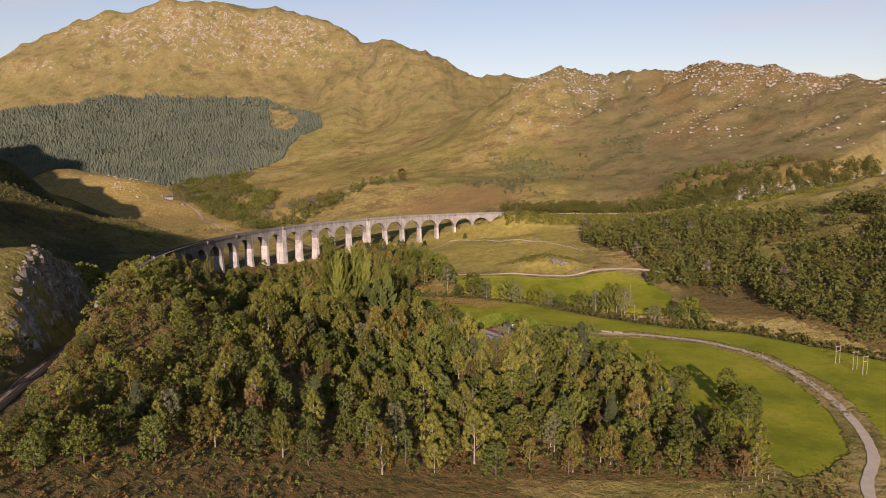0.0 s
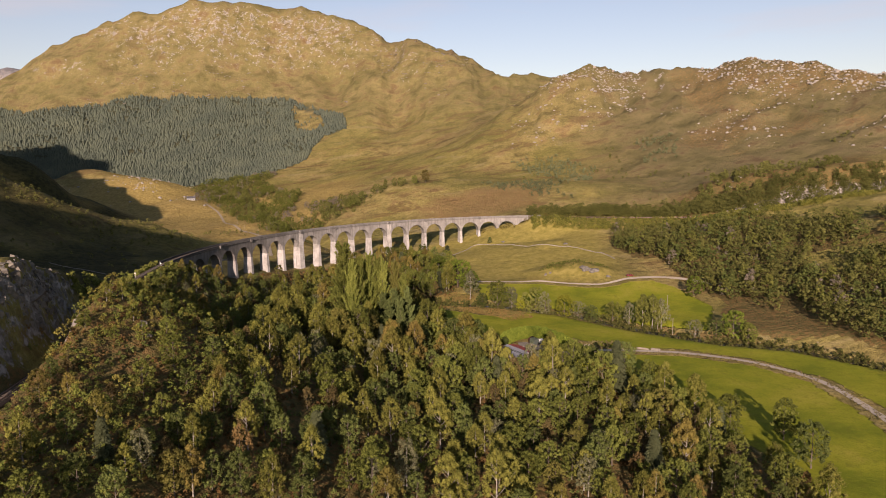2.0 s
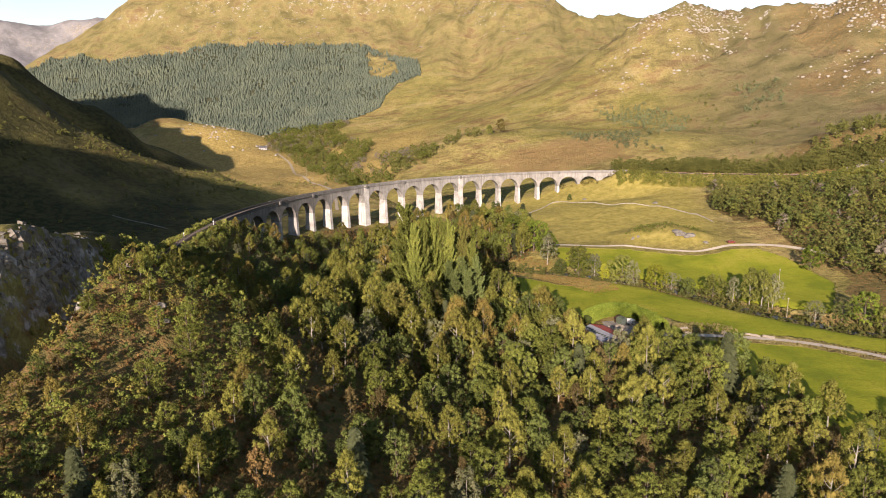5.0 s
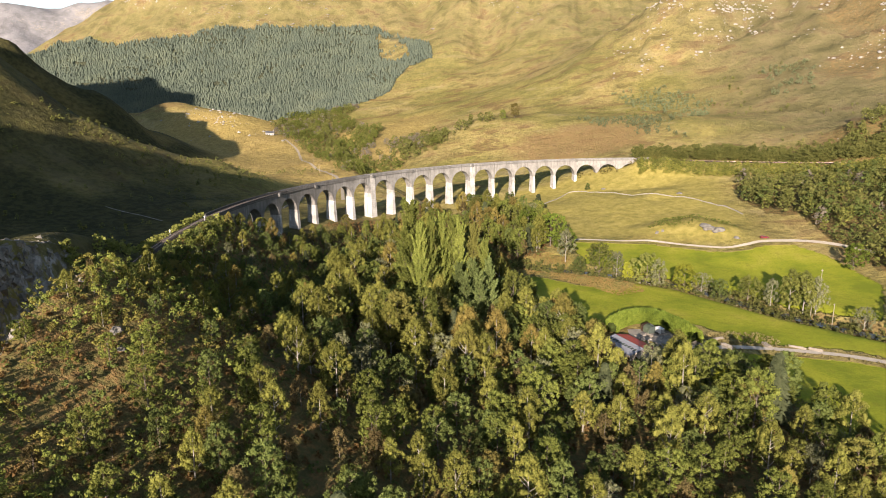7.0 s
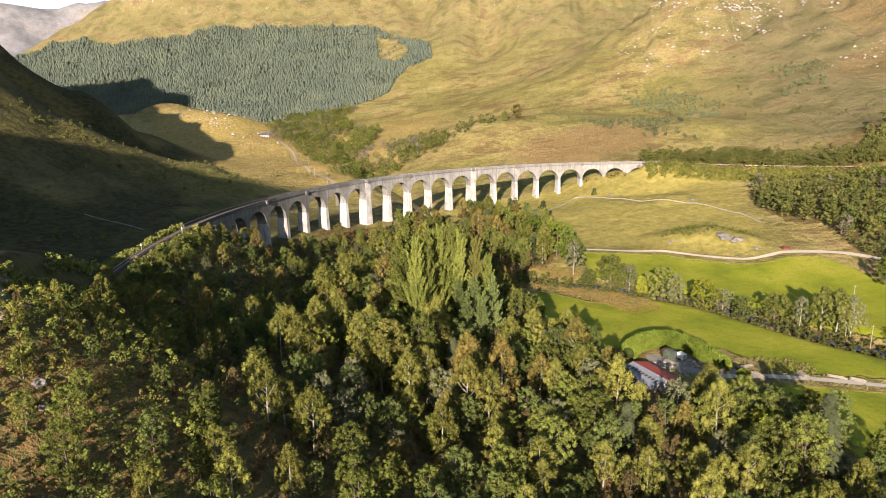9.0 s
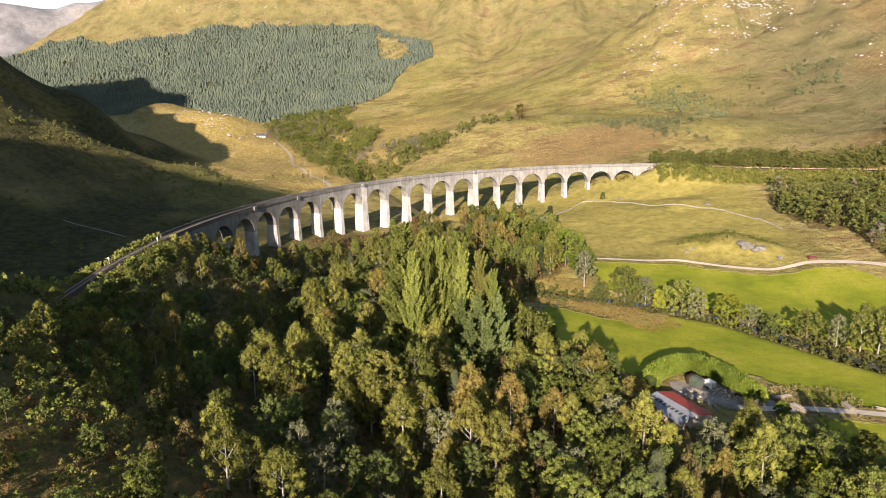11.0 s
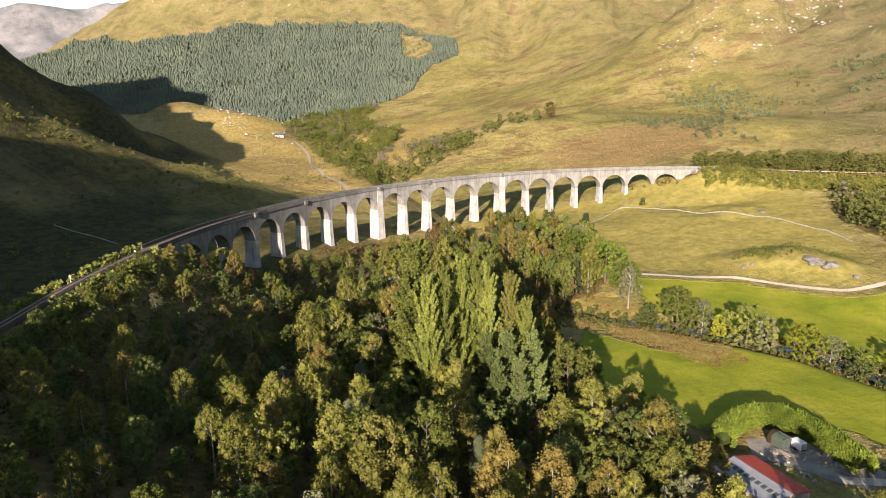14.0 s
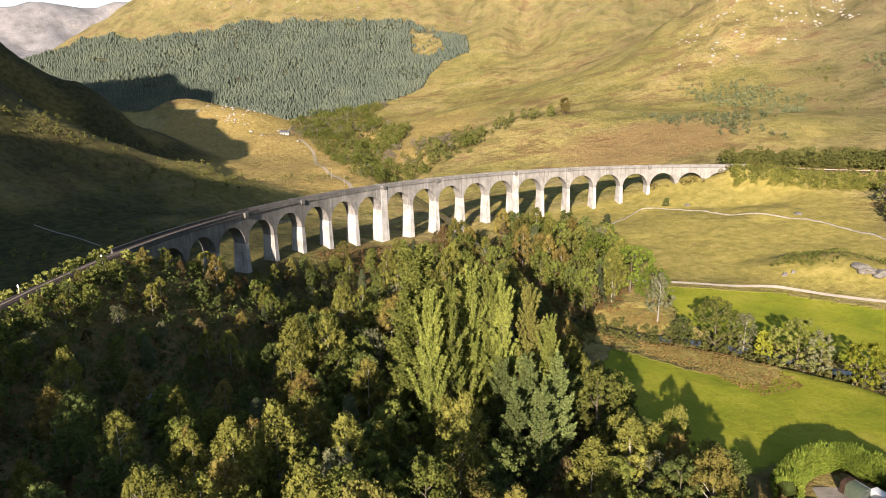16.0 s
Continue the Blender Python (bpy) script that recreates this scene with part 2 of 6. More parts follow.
def ground_material():
    m, n, l, b = mat("moorland", 0.95, 0.08)
    oc = object_coords(n)
    n_big, n_mid = noise_tex(n, l, 0.006, 4, oc), noise_tex(n, l, 0.035, 5, oc, 0.6)
    n_fine, n_tuft = noise_tex(n, l, 0.25, 5, oc, 0.65), noise_tex(n, l, 1.3, 3, oc, 0.6)
    moor = ramp(n, l, n_mid, [(0.36, (0.130, 0.104, 0.034)), (0.46, (0.205, 0.167, 0.056)), (0.54, (0.252, 0.201, 0.070)), (0.64, (0.222, 0.156, 0.064))])
    green = ramp(n, l, n_mid, [(0.38, (0.135, 0.124, 0.032)), (0.62, (0.220, 0.186, 0.053))])
    moor = mix(n, l, step_node(n, l, n_big, 0.43, 0.57), moor, green)
    moor = mix(n, l, maths(n, l, "MULTIPLY", step_node(n, l, n_fine, 0.50, 0.64), 0.5), moor, (0.085, 0.068, 0.027))
    moor = mix(n, l, maths(n, l, "MULTIPLY", step_node(n, l, n_tuft, 0.50, 0.64), 0.42), moor, (0.075, 0.062, 0.024))
    moor = mix(n, l, maths(n, l, "MULTIPLY", step_node(n, l, n_fine, 0.45, 0.34), 0.35), moor, (0.32, 0.262, 0.118))
    lea = ramp(n, l, n_fine, [(0.34, (0.250, 0.204, 0.062)), (0.48, (0.208, 0.173, 0.046)), (0.66, (0.150, 0.130, 0.031))])
    # dark peaty and heathery patches drawn out along the slope
    sc = n.new("ShaderNodeMapping")
    sc.inputs["Scale"].default_value = (0.45, 1.0, 1.3)
    l.new(oc, sc.inputs["Vector"])
    peat = noise_tex(n, l, 0.03, 5, sc.outputs["Vector"], 0.65, 0.6)
    moor = mix(n, l, maths(n, l, "MULTIPLY", step_node(n, l, peat, 0.54, 0.61), 0.62), moor, (0.115, 0.068, 0.030))
    moor = mix(n, l, maths(n, l, "MULTIPLY", step_node(n, l, peat, 0.44, 0.34), 0.45), moor, (0.27, 0.215, 0.11))
    dull = ramp(n, l, n_mid, [(0.34, (0.084, 0.075, 0.032)), (0.46, (0.118, 0.102, 0.045)), (0.56, (0.140, 0.115, 0.056)), (0.66, (0.100, 0.070, 0.036))])
    moor = mix(n, l, attr(n, "high"), moor, dull)
    golden = ramp(n, l, n_fine, [(0.34, (0.315, 0.232, 0.080)), (0.5, (0.262, 0.190, 0.062)), (0.66, (0.180, 0.130, 0.042))])
    moor = mix(n, l, attr(n, "golden"), moor, golden)
    moor = mix(n, l, attr(n, "meadow"), moor, lea)
    # heather and bracken patches
    heather = ramp(n, l, n_fine, [(0.3, (0.120, 0.078, 0.032)), (0.7, (0.205, 0.137, 0.058))])
    hm = step_node(n, l, maths(n, l, "ADD", attr(n, "heather"), maths(n, l, "MULTIPLY", maths(n, l, "SUBTRACT", n_fine, 0.5), 0.9)), 0.25, 0.75)
    col = mix(n, l, hm, moor, heather)
    # painted shade on the west hill, and dark gorse ground on the hump
    col = mix(n, l, attr(n, "shade_and_gorse"), col, mix(n, l, step_node(n, l, n_fine, 0.42, 0.6), (0.050, 0.047, 0.017), (0.026, 0.027, 0.011)))
    bracken = ramp(n, l, noise_tex(n, l, 0.5, 5, oc, 0.7), [(0.3, (0.055, 0.055, 0.018)), (0.46, (0.10, 0.084, 0.03)), (0.6, (0.155, 0.096, 0.038)), (0.75, (0.14, 0.115, 0.04))])
    bm_ = step_node(n, l, maths(n, l, "ADD", attr(n, "bracken"), maths(n, l, "MULTIPLY", maths(n, l, "SUBTRACT", n_fine, 0.5), 0.8)), 0.35, 0.6)
    col = mix(n, l, bm_, col, bracken)
    # grazed pasture
    grass = ramp(n, l, noise_tex(n, l, 0.03, 7, oc, 0.68), [(0.37, (0.112, 0.136, 0.011)), (0.46, (0.160, 0.177, 0.014)), (0.54, (0.196, 0.202, 0.018)), (0.66, (0.255, 0.228, 0.034))])
    grass = mix(n, l, maths(n, l, "MULTIPLY", step_node(n, l, n_tuft, 0.48, 0.62), 0.32), grass, (0.10, 0.120, 0.010))
    grass = mix(n, l, maths(n, l, "MULTIPLY", step_node(n, l, n_fine, 0.54, 0.64), 0.4), grass, (0.115, 0.118, 0.014))
    fm = step_node(n, l, maths(n, l, "ADD", attr(n, "field"), maths(n, l, "MULTIPLY", maths(n, l, "SUBTRACT", n_fine, 0.5), 1.3)), 0.38, 0.62)
    col = mix(n, l, fm, col, grass)
    # bare rock
    rock = ramp(n, l, noise_tex(n, l, 0.3, 6, oc, 0.7), [(0.36, (0.07, 0.062, 0.052)), (0.5, (0.17, 0.155, 0.13)), (0.64, (0.33, 0.30, 0.26))])
    rn = noise_tex(n, l, 0.075, 7, oc, 0.75)
    rm = step_node(n, l, maths(n, l, "ADD", attr(n, "rock"), maths(n, l, "MULTIPLY", maths(n, l, "SUBTRACT", rn, 0.5), 1.6)), 0.5, 0.62)
    # back range: grey rock, with distance haze painted in as bluish grey
    hazy_rock = ramp(n, l, noise_tex(n, l, 0.02, 6, oc, 0.7), [(0.34, (0.118, 0.116, 0.120)), (0.5, (0.165, 0.162, 0.168)), (0.66, (0.218, 0.213, 0.218))])
    col = mix(n, l, attr(n, "hazy_rock"), col, hazy_rock)
    col = mix(n, l, attr(n, "forest"), col, (0.055, 0.060, 0.036))
    col = mix(n, l, rm, col, rock)
    l.new(col, b.inputs["Base Color"])
    h = maths(n, l, "ADD", maths(n, l, "MULTIPLY", n_fine, 1.0), maths(n, l, "MULTIPLY", n_tuft, 0.25))
    h = maths(n, l, "ADD", h, maths(n, l, "MULTIPLY", n_mid, 3.0))
    h = maths(n, l, "ADD", h, maths(n, l, "MULTIPLY", rn, 2.6))
    h = maths(n, l, "MULTIPLY", h, maths(n, l, "SUBTRACT", 1.0, maths(n, l, "MULTIPLY", fm, 0.88)))
    h = maths(n, l, "MULTIPLY", h, maths(n, l, "SUBTRACT", 1.0, maths(n, l, "MULTIPLY", attr(n, "meadow"), 0.72)))
    bump(n, l, b, h, 0.7, 1.6)
    return m


def leaf_material(name, dark, mid, light, autumn=None, share=0.0, patch=0.09):
    """Foliage: each tree and each leaf clump has its own tone."""
    m, n, l, b = mat(name, 0.8, 0.08)
    geo = n.new("ShaderNodeNewGeometry")
    info = n.new("ShaderNodeObjectInfo")
    oc = object_coords(n)
    f = maths(n, l, "ADD", maths(n, l, "MULTIPLY", geo.outputs["Random Per Island"], 0.30), maths(n, l, "MULTIPLY", noise_tex(n, l, 0.6, 3, oc), 0.70))
    f = maths(n, l, "ADD", f, maths(n, l, "MULTIPLY", maths(n, l, "SUBTRACT", noise_tex(n, l, patch, 3, oc), 0.45), 0.9))
    col = ramp(n, l, f, [(0.16, dark), (0.56, mid), (1.0, light)])
    if autumn:
        tone = maths(n, l, "MULTIPLY", step_node(n, l, info.outputs["Random"], 1.0 - share, 1.0), 0.85)
        col = mix(n, l, tone, col, autumn)
    hue = n.new("ShaderNodeHueSaturation")
    mp = n.new("ShaderNodeMapRange")
    mp.inputs["To Min"].default_value, mp.inputs["To Max"].default_value = 0.70, 1.32
    wn2 = n.new("ShaderNodeTexWhiteNoise")
    wn2.noise_dimensions = "1D"
    l.new(info.outputs["Random"], wn2.inputs["W"])
    l.new(wn2.outputs["Value"], mp.inputs["Value"])
    l.new(mp.outputs["Result"], hue.inputs["Value"])
    l.new(col, hue.inputs["Color"])
    l.new(hue.outputs["Color"], b.inputs["Base Color"])
    tr = n.new("ShaderNodeBsdfTranslucent")
    l.new(hue.outputs["Color"], tr.inputs["Color"])
    ms = n.new("ShaderNodeMixShader")
    ms.inputs[0].default_value = 0.30
    out = n["Material Output"]
    l.new(b.outputs[0], ms.inputs[1])
    l.new(tr.outputs[0], ms.inputs[2])
    l.new(ms.outputs[0], out.inputs["Surface"])
    return m


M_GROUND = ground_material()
M_BIRCH = leaf_material("birch_leaves", (0.060, 0.066, 0.014), (0.148, 0.147, 0.031), (0.235, 0.216, 0.050), (0.172, 0.125, 0.036), 0.32)
M_OAK = leaf_material("broad_leaves", (0.046, 0.060, 0.013), (0.114, 0.130, 0.027), (0.194, 0.199, 0.045), (0.150, 0.115, 0.033), 0.2)
M_ALDER = leaf_material("alder_leaves", (0.040, 0.055, 0.015), (0.090, 0.110, 0.029), (0.152, 0.170, 0.047))
M_ROWAN = leaf_material("rowan_leaves", (0.050, 0.041, 0.017), (0.112, 0.086, 0.034), (0.172, 0.131, 0.052), (0.150, 0.094, 0.036), 0.3)
M_POPLAR = leaf_material("poplar_leaves", (0.072, 0.090, 0.020), (0.172, 0.192, 0.042), (0.270, 0.280, 0.074), (0.204, 0.193, 0.050), 0.12)
M_ASPEN = leaf_material("aspen_leaves", (0.062, 0.082, 0.027), (0.128, 0.156, 0.050), (0.205, 0.234, 0.085))
M_CONIFER = leaf_material("conifer_needles", (0.042, 0.052, 0.024), (0.078, 0.090, 0.042), (0.125, 0.134, 0.066))
# darks lifted and blued: distance haze put into the needle colours
M_SPRUCE = leaf_material("spruce_needles", (0.050, 0.064, 0.050), (0.080, 0.097, 0.070), (0.118, 0.132, 0.084), patch=0.016)
M_WOODLAND = leaf_material("woodland_leaves", (0.045, 0.050, 0.014), (0.098, 0.102, 0.028), (0.172, 0.163, 0.048))
M_OLIVE = leaf_material("olive_leaves", (0.054, 0.064, 0.014), (0.124, 0.132, 0.031), (0.200, 0.193, 0.051))
M_BRACKEN = leaf_material("bracken_fronds", (0.058, 0.038, 0.014), (0.131, 0.078, 0.029), (0.200, 0.130, 0.047))
M_SAPLING = leaf_material("sapling_needles", (0.082, 0.098, 0.046), (0.142, 0.158, 0.078), (0.200, 0.216, 0.112))
M_STRAW = leaf_material("straw_grass", (0.135, 0.090, 0.032), (0.235, 0.160, 0.055), (0.33, 0.235, 0.085))
M_RUSH = leaf_material("dry_rushes", (0.105, 0.088, 0.036), (0.18, 0.148, 0.062), (0.26, 0.215, 0.095))
M_YELLOW = leaf_material("yellowing_leaves", (0.12, 0.13, 0.014), (0.21, 0.22, 0.024), (0.29, 0.28, 0.04))
M_PALE = leaf_material("pale_willow_leaves", (0.078, 0.082, 0.040), (0.138, 0.140, 0.070), (0.210, 0.205, 0.112))
M_HEDGE = leaf_material("hedge_leaves", (0.044, 0.066, 0.011), (0.110, 0.145, 0.020), (0.205, 0.236, 0.038))
M_BRUSH = leaf_material("bare_brush", (0.085, 0.072, 0.052), (0.15, 0.128, 0.095), (0.22, 0.19, 0.145))
M_HEDGECORE = plain("hedge_shade", (0.03, 0.04, 0.01), 0.9, 0.05, vary=0.3, scale=0.8)
M_BARK = plain("birch_bark", (0.21, 0.19, 0.158), 0.85, 0.2, vary=0.55, scale=1.2)
M_DARKBARK = plain("dark_bark", (0.11, 0.09, 0.07), 0.9, 0.15, vary=0.35, scale=1.5)


def concrete_material(name, tone, stain):
    m, n, l, b = mat(name, 0.88, 0.2)
    oc = object_coords(n)
    sc = n.new("ShaderNodeMapping")
    sc.inputs["Scale"].default_value = (1.0, 1.0, 0.09)
    l.new(oc, sc.inputs["Vector"])
    streak = noise_tex(n, l, 0.9, 5, sc.outputs["Vector"], 0.65)
    blotch = noise_tex(n, l, 0.22, 5, oc, 0.65)
    grain = noise_tex(n, l, 2.6, 4, oc, 0.6)
    col = ramp(n, l, blotch, [(p_, tuple(tone * c for c in col_)) for p_, col_ in ((0.3, (0.20, 0.19, 0.172)), (0.5, (0.31, 0.298, 0.272)), (0.7, (0.41, 0.392, 0.358)))])
    col = mix(n, l, maths(n, l, "MULTIPLY", step_node(n, l, streak, 0.56 - 0.12 * stain, 0.72), 0.45 + 0.4 * stain), col, (0.09, 0.083, 0.072))
    col = mix(n, l, maths(n, l, "MULTIPLY", step_node(n, l, streak, 0.45, 0.25), 0.35), col, tuple(min(1.0, 1.25 * tone) * c for c in (0.50, 0.48, 0.44)))
    col = mix(n, l, maths(n, l, "MULTIPLY", step_node(n, l, grain, 0.55, 0.8), 0.35), col, tuple(min(1.0, 1.6 * tone) * c for c in (0.14, 0.135, 0.11)))
    # faint lift lines of the shuttering
    wv = n.new("ShaderNodeTexWave")
    wv.wave_type, wv.bands_direction = "BANDS", "Z"
    wv.inputs["Scale"].default_value, wv.inputs["Distortion"].default_value = 0.26, 0.4
    l.new(oc, wv.inputs["Vector"])
    line = step_node(n, l, wv.outputs["Fac"], 0.93, 1.0)
    col = mix(n, l, maths(n, l, "MULTIPLY", line, 0.3), col, (0.15, 0.14, 0.12))
    l.new(col, b.inputs["Base Color"])
    bump(n, l, b, grain, 0.5, 0.08)
    return m


M_CONCRETE = concrete_material("pier_concrete", 1.04, 0.4)
M_CONCRETE_DARK = concrete_material("stained_concrete", 0.36, 1.0)
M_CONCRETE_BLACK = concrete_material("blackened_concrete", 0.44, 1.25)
M_PARAPET_BLACK = concrete_material("black_parapet", 0.17, 0.8)
M_PARAPET = concrete_material("grey_parapet", 0.5, 0.9)
M_CONCRETE_WORN = concrete_material("worn_pier_concrete", 0.9, 0.7)
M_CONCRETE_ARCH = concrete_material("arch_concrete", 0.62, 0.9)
M_GRAVEL = plain("gravel", (0.36, 0.315, 0.248), 0.95, 0.1, vary=0.15, scale=0.5, relief=0.05, relief_scale=6)
M_YARD = plain("yard_gravel", (0.20, 0.178, 0.145), 0.95, 0.1, vary=0.45, scale=0.35, relief=0.06, relief_scale=5)
M_TRACK = plain("dirt_track", (0.25, 0.212, 0.155), 0.95, 0.1, vary=0.2, scale=0.5, relief=0.05, relief_scale=6)
M_BALLAST = plain("ballast", (0.05, 0.039, 0.031), 0.97, 0.04, vary=0.35, scale=1.5, relief=0.06, relief_scale=7)
M_RAIL = plain("rail_steel", (0.20, 0.14, 0.11), 0.45, 0.5, 0.8, vary=0.25, scale=2)
M_SLEEPER = plain("sleeper_wood", (0.08, 0.066, 0.053), 0.9, 0.15, vary=0.3, scale=2)
M_OUTCROP = plain("pale_outcrop", (0.215, 0.20, 0.172), 0.9, 0.2, vary=0.5, scale=0.25, relief=0.3, relief_scale=1.2)
M_FELL = plain("grey_fell_rock", (0.155, 0.138, 0.118), 0.9, 0.2, vary=0.4, scale=0.2, relief=0.3, relief_scale=1.0)
M_BOULDER = plain("boulder_rock", (0.125, 0.115, 0.098), 0.9, 0.2, vary=0.45, scale=0.6, relief=0.15, relief_scale=2.0)
M_CRAG = plain("crag_rock", (0.135, 0.122, 0.100), 0.9, 0.15, vary=0.6, scale=0.35, relief=0.4, relief_scale=0.9)
M_WALLSTONE = plain("wall_stone", (0.17, 0.155, 0.125), 0.9, 0.15, vary=0.45, scale=0.7, relief=0.1, relief_scale=3)
M_STONE = plain("grey_stone", (0.19, 0.175, 0.155), 0.9, 0.2, vary=0.45, scale=0.6, relief=0.12, relief_scale=2.5)
M_WOOD = plain("weathered_timber", (0.27, 0.235, 0.19), 0.85, 0.2, vary=0.35, scale=2)
M_POLE = plain("pole_wood", (0.22, 0.19, 0.15), 0.85, 0.2, vary=0.25, scale=1.5)
M_TIN = plain("grey_roof_sheet", (0.165, 0.170, 0.185), 0.65, 0.3, 0.0, vary=0.22, scale=0.7)
M_RED = plain("red_roof_sheet", (0.27, 0.036, 0.018), 0.6, 0.3, 0.0, vary=0.25, scale=0.8)
M_DARK = plain("dark_green_boards", (0.045, 0.055, 0.045), 0.8, 0.2, vary=0.3, scale=1.2)
M_GREENSHEET = plain("green_sheet", (0.12, 0.15, 0.10), 0.6, 0.3, vary=0.25, scale=0.9)
M_RUST = plain("brown_boards", (0.075, 0.045, 0.03), 0.85, 0.15, vary=0.35, scale=1.4)
M_WHITE = plain("white_paint", (0.55, 0.54, 0.52), 0.6, 0.3, vary=0.1, scale=0.8)
M_LIME = plain("grey_limewash", (0.24, 0.235, 0.22), 0.8, 0.2, vary=0.15, scale=0.8)
M_SLATE = plain("slate_roof", (0.12, 0.12, 0.13), 0.6, 0.3, vary=0.25, scale=1.0)
M_CARPAINT = plain("red_car_paint", (0.12, 0.014, 0.016), 0.3, 0.5, vary=0.08, scale=1.0)
M_RUBBER = plain("tyre_rubber", (0.025, 0.025, 0.025), 0.85, 0.2, vary=0.2, scale=4)
M_GLASS = plain("dark_glass", (0.03, 0.035, 0.04), 0.1, 0.5, vary=0.1, scale=1.0)


def water_material():
    m, n, l, b = mat("river_water", 0.12, 0.5)
    oc = object_coords(n)
    col = ramp(n, l, noise_tex(n, l, 0.3, 4, oc), [(0.35, (0.018, 0.018, 0.013)), (0.7, (0.05, 0.045, 0.03))])
    l.new(col, b.inputs["Base Color"])
    bump(n, l, b, noise_tex(n, l, 1.4, 4, oc), 0.4, 0.15)
    return m


M_WATER = water_material()


# ---- mesh helpers ----
def from_arrays(name, verts, faces, material, parent=None, label=""):
    me = bpy.data.meshes.new(name)
    verts, faces = np.asarray(verts, np.float32), np.asarray(faces, np.int32)
    k = faces.shape[1]
    me.vertices.add(len(verts))
    me.vertices.foreach_set("co", verts.ravel())
    me.loops.add(faces.size)
    me.loops.foreach_set("vertex_index", faces.ravel())
    me.polygons.add(len(faces))
    me.polygons.foreach_set("loop_start", np.arange(len(faces), dtype=np.int32) * k)
    me.update(calc_edges=True)
    me.materials.append(material)
    ob = new(name, me)
    if parent is not None:
        ob.parent = parent
    if label:
        ob["label"] = label
    return ob


def part(name, bm, material, parent=None, label=""):
    me = bpy.data.meshes.new(name)
    bmesh.ops.recalc_face_normals(bm, faces=bm.faces)
    bm.to_mesh(me)
    bm.free()
    me.materials.append(material)
    ob = new(name, me)
    if parent is not None:
        ob.parent = parent
    if label:
        ob["label"] = label
    return ob


def box(bm, cx, cy, cz, sx, sy, sz, rot=0.0, top=1.0, bevel=0.0):
    """A box with its centre, size, turn about z in degrees and taper of the top."""
    made = bmesh.ops.create_cube(bm, size=1.0)
    vs = made["verts"]
    c, s = math.cos(radians(rot)), math.sin(radians(rot))
    for v in vs:
        k = top if v.co.z > 0 else 1.0
        x, y = v.co.x * sx * k, v.co.y * sy * k
        v.co = (cx + x * c - y * s, cy + x * s + y * c, cz + v.co.z * sz)
    if bevel:
        bmesh.ops.bevel(bm, geom=list({e for v in vs for e in v.link_edges}), offset=bevel, segments=1, affect="EDGES")
    return vs


def tube(bm, pts, radii, sides=6):
    """A tapered limb through points."""
    rings = []
    for i, (p, r) in enumerate(zip(pts, radii)):
        p = Vector(p)
        d = (Vector(pts[min(i + 1, len(pts) - 1)]) - Vector(pts[max(i - 1, 0)])).normalized()
        a = d.orthogonal().normalized()
        b = d.cross(a)
        rings.append([bm.verts.new(p + r * (math.cos(t) * a + math.sin(t) * b)) for t in (2 * math.pi * k / sides for k in range(sides))])
    for r0, r1 in zip(rings, rings[1:]):
        for k in range(sides):
            bm.faces.new((r0[k], r0[(k + 1) % sides], r1[(k + 1) % sides], r1[k]))
    bm.faces.new(rings[-1])
    return rings


# ---- the ground: one sheet ----
def spaced(lo, near_lo, near_hi, hi, step, grow, cap):
    out = list(np.arange(near_lo, near_hi, step))
    s, v = step, near_hi
    while v < hi:
        out.append(v)
        s = min(s * grow, cap if abs(v) < 2300 else 120)
        v += s
    out.append(hi)
    s, v = step, near_lo
    while v > lo:
        s = min(s * grow, cap if v > -1400 else 120)
        v -= s
        out.append(max(v, lo))
    return np.array(sorted(set(out)))


PASTURE_FIELD = [(62, 272), (58, 302), (92, 299), (117, 284), (130, 264), (131, 232), (126, 202), (116, 178), (98, 163), (92, 164), (88, 200), (76, 236)]
RIVER_FIELD = [(-10, 330), (14, 322), (34, 338), (56, 322), (62, 311), (95, 309), (123, 291), (138, 268), (142, 232), (136, 200), (128, 176), (112, 145), (190, 140), (212, 215), (192, 250), (172, 282), (146, 311), (118, 322),
               (86, 342), (52, 375), (36, 384), (27, 366), (10, 372), (-14, 386), (-18, 360)]
NORTH_FIELD = [(6, 448), (10, 412), (24, 404), (58, 389), (94, 356), (120, 342), (136, 380), (128, 420), (118, 436), (104, 437), (94, 433), (83, 431), (66, 438), (50, 446)]
STRIP = [(-28, 392), (-8, 384), (9, 374), (24, 360), (36, 368), (34, 380), (20, 393), (8, 404), (4, 424), (-8, 428), (-26, 412)]
VERGE = [(46, 310), (52, 321), (72, 321), (74, 311), (62, 309)]
ROUGH_EDGE = [(44, 302), (58, 301), (68, 282), (66, 262), (56, 268), (52, 284)]
WOOD = [(-108, 85), (-104, 200), (-128, 250), (-144, 300), (-150, 365), (-135, 425), (-110, 470), (-60, 520), (-14, 496), (-4, 455), (-10, 418), (-30, 405), (-26, 380), (-20, 348), (-4, 326), (12, 300), (24, 292), (58, 282), (62, 262), (74, 232), (86, 200), (90, 172),
        (80, 160), (61, 163), (31, 163), (1, 156), (-26, 149), (-49, 134), (-60, 118), (-80, 95)]
RIGHT_WOOD = [(116, 556), (112, 520), (120, 482), (134, 478), (136, 430), (150, 368), (168, 330), (188, 290), (214, 225), (340, 230), (345, 420), (300, 470), (255, 500), (226, 538), (192, 556), (150, 558)]
BRACKEN_GAP = [(149, 390), (156, 374), (174, 374), (172, 346), (170, 322), (144, 331), (136, 349), (134, 368)]
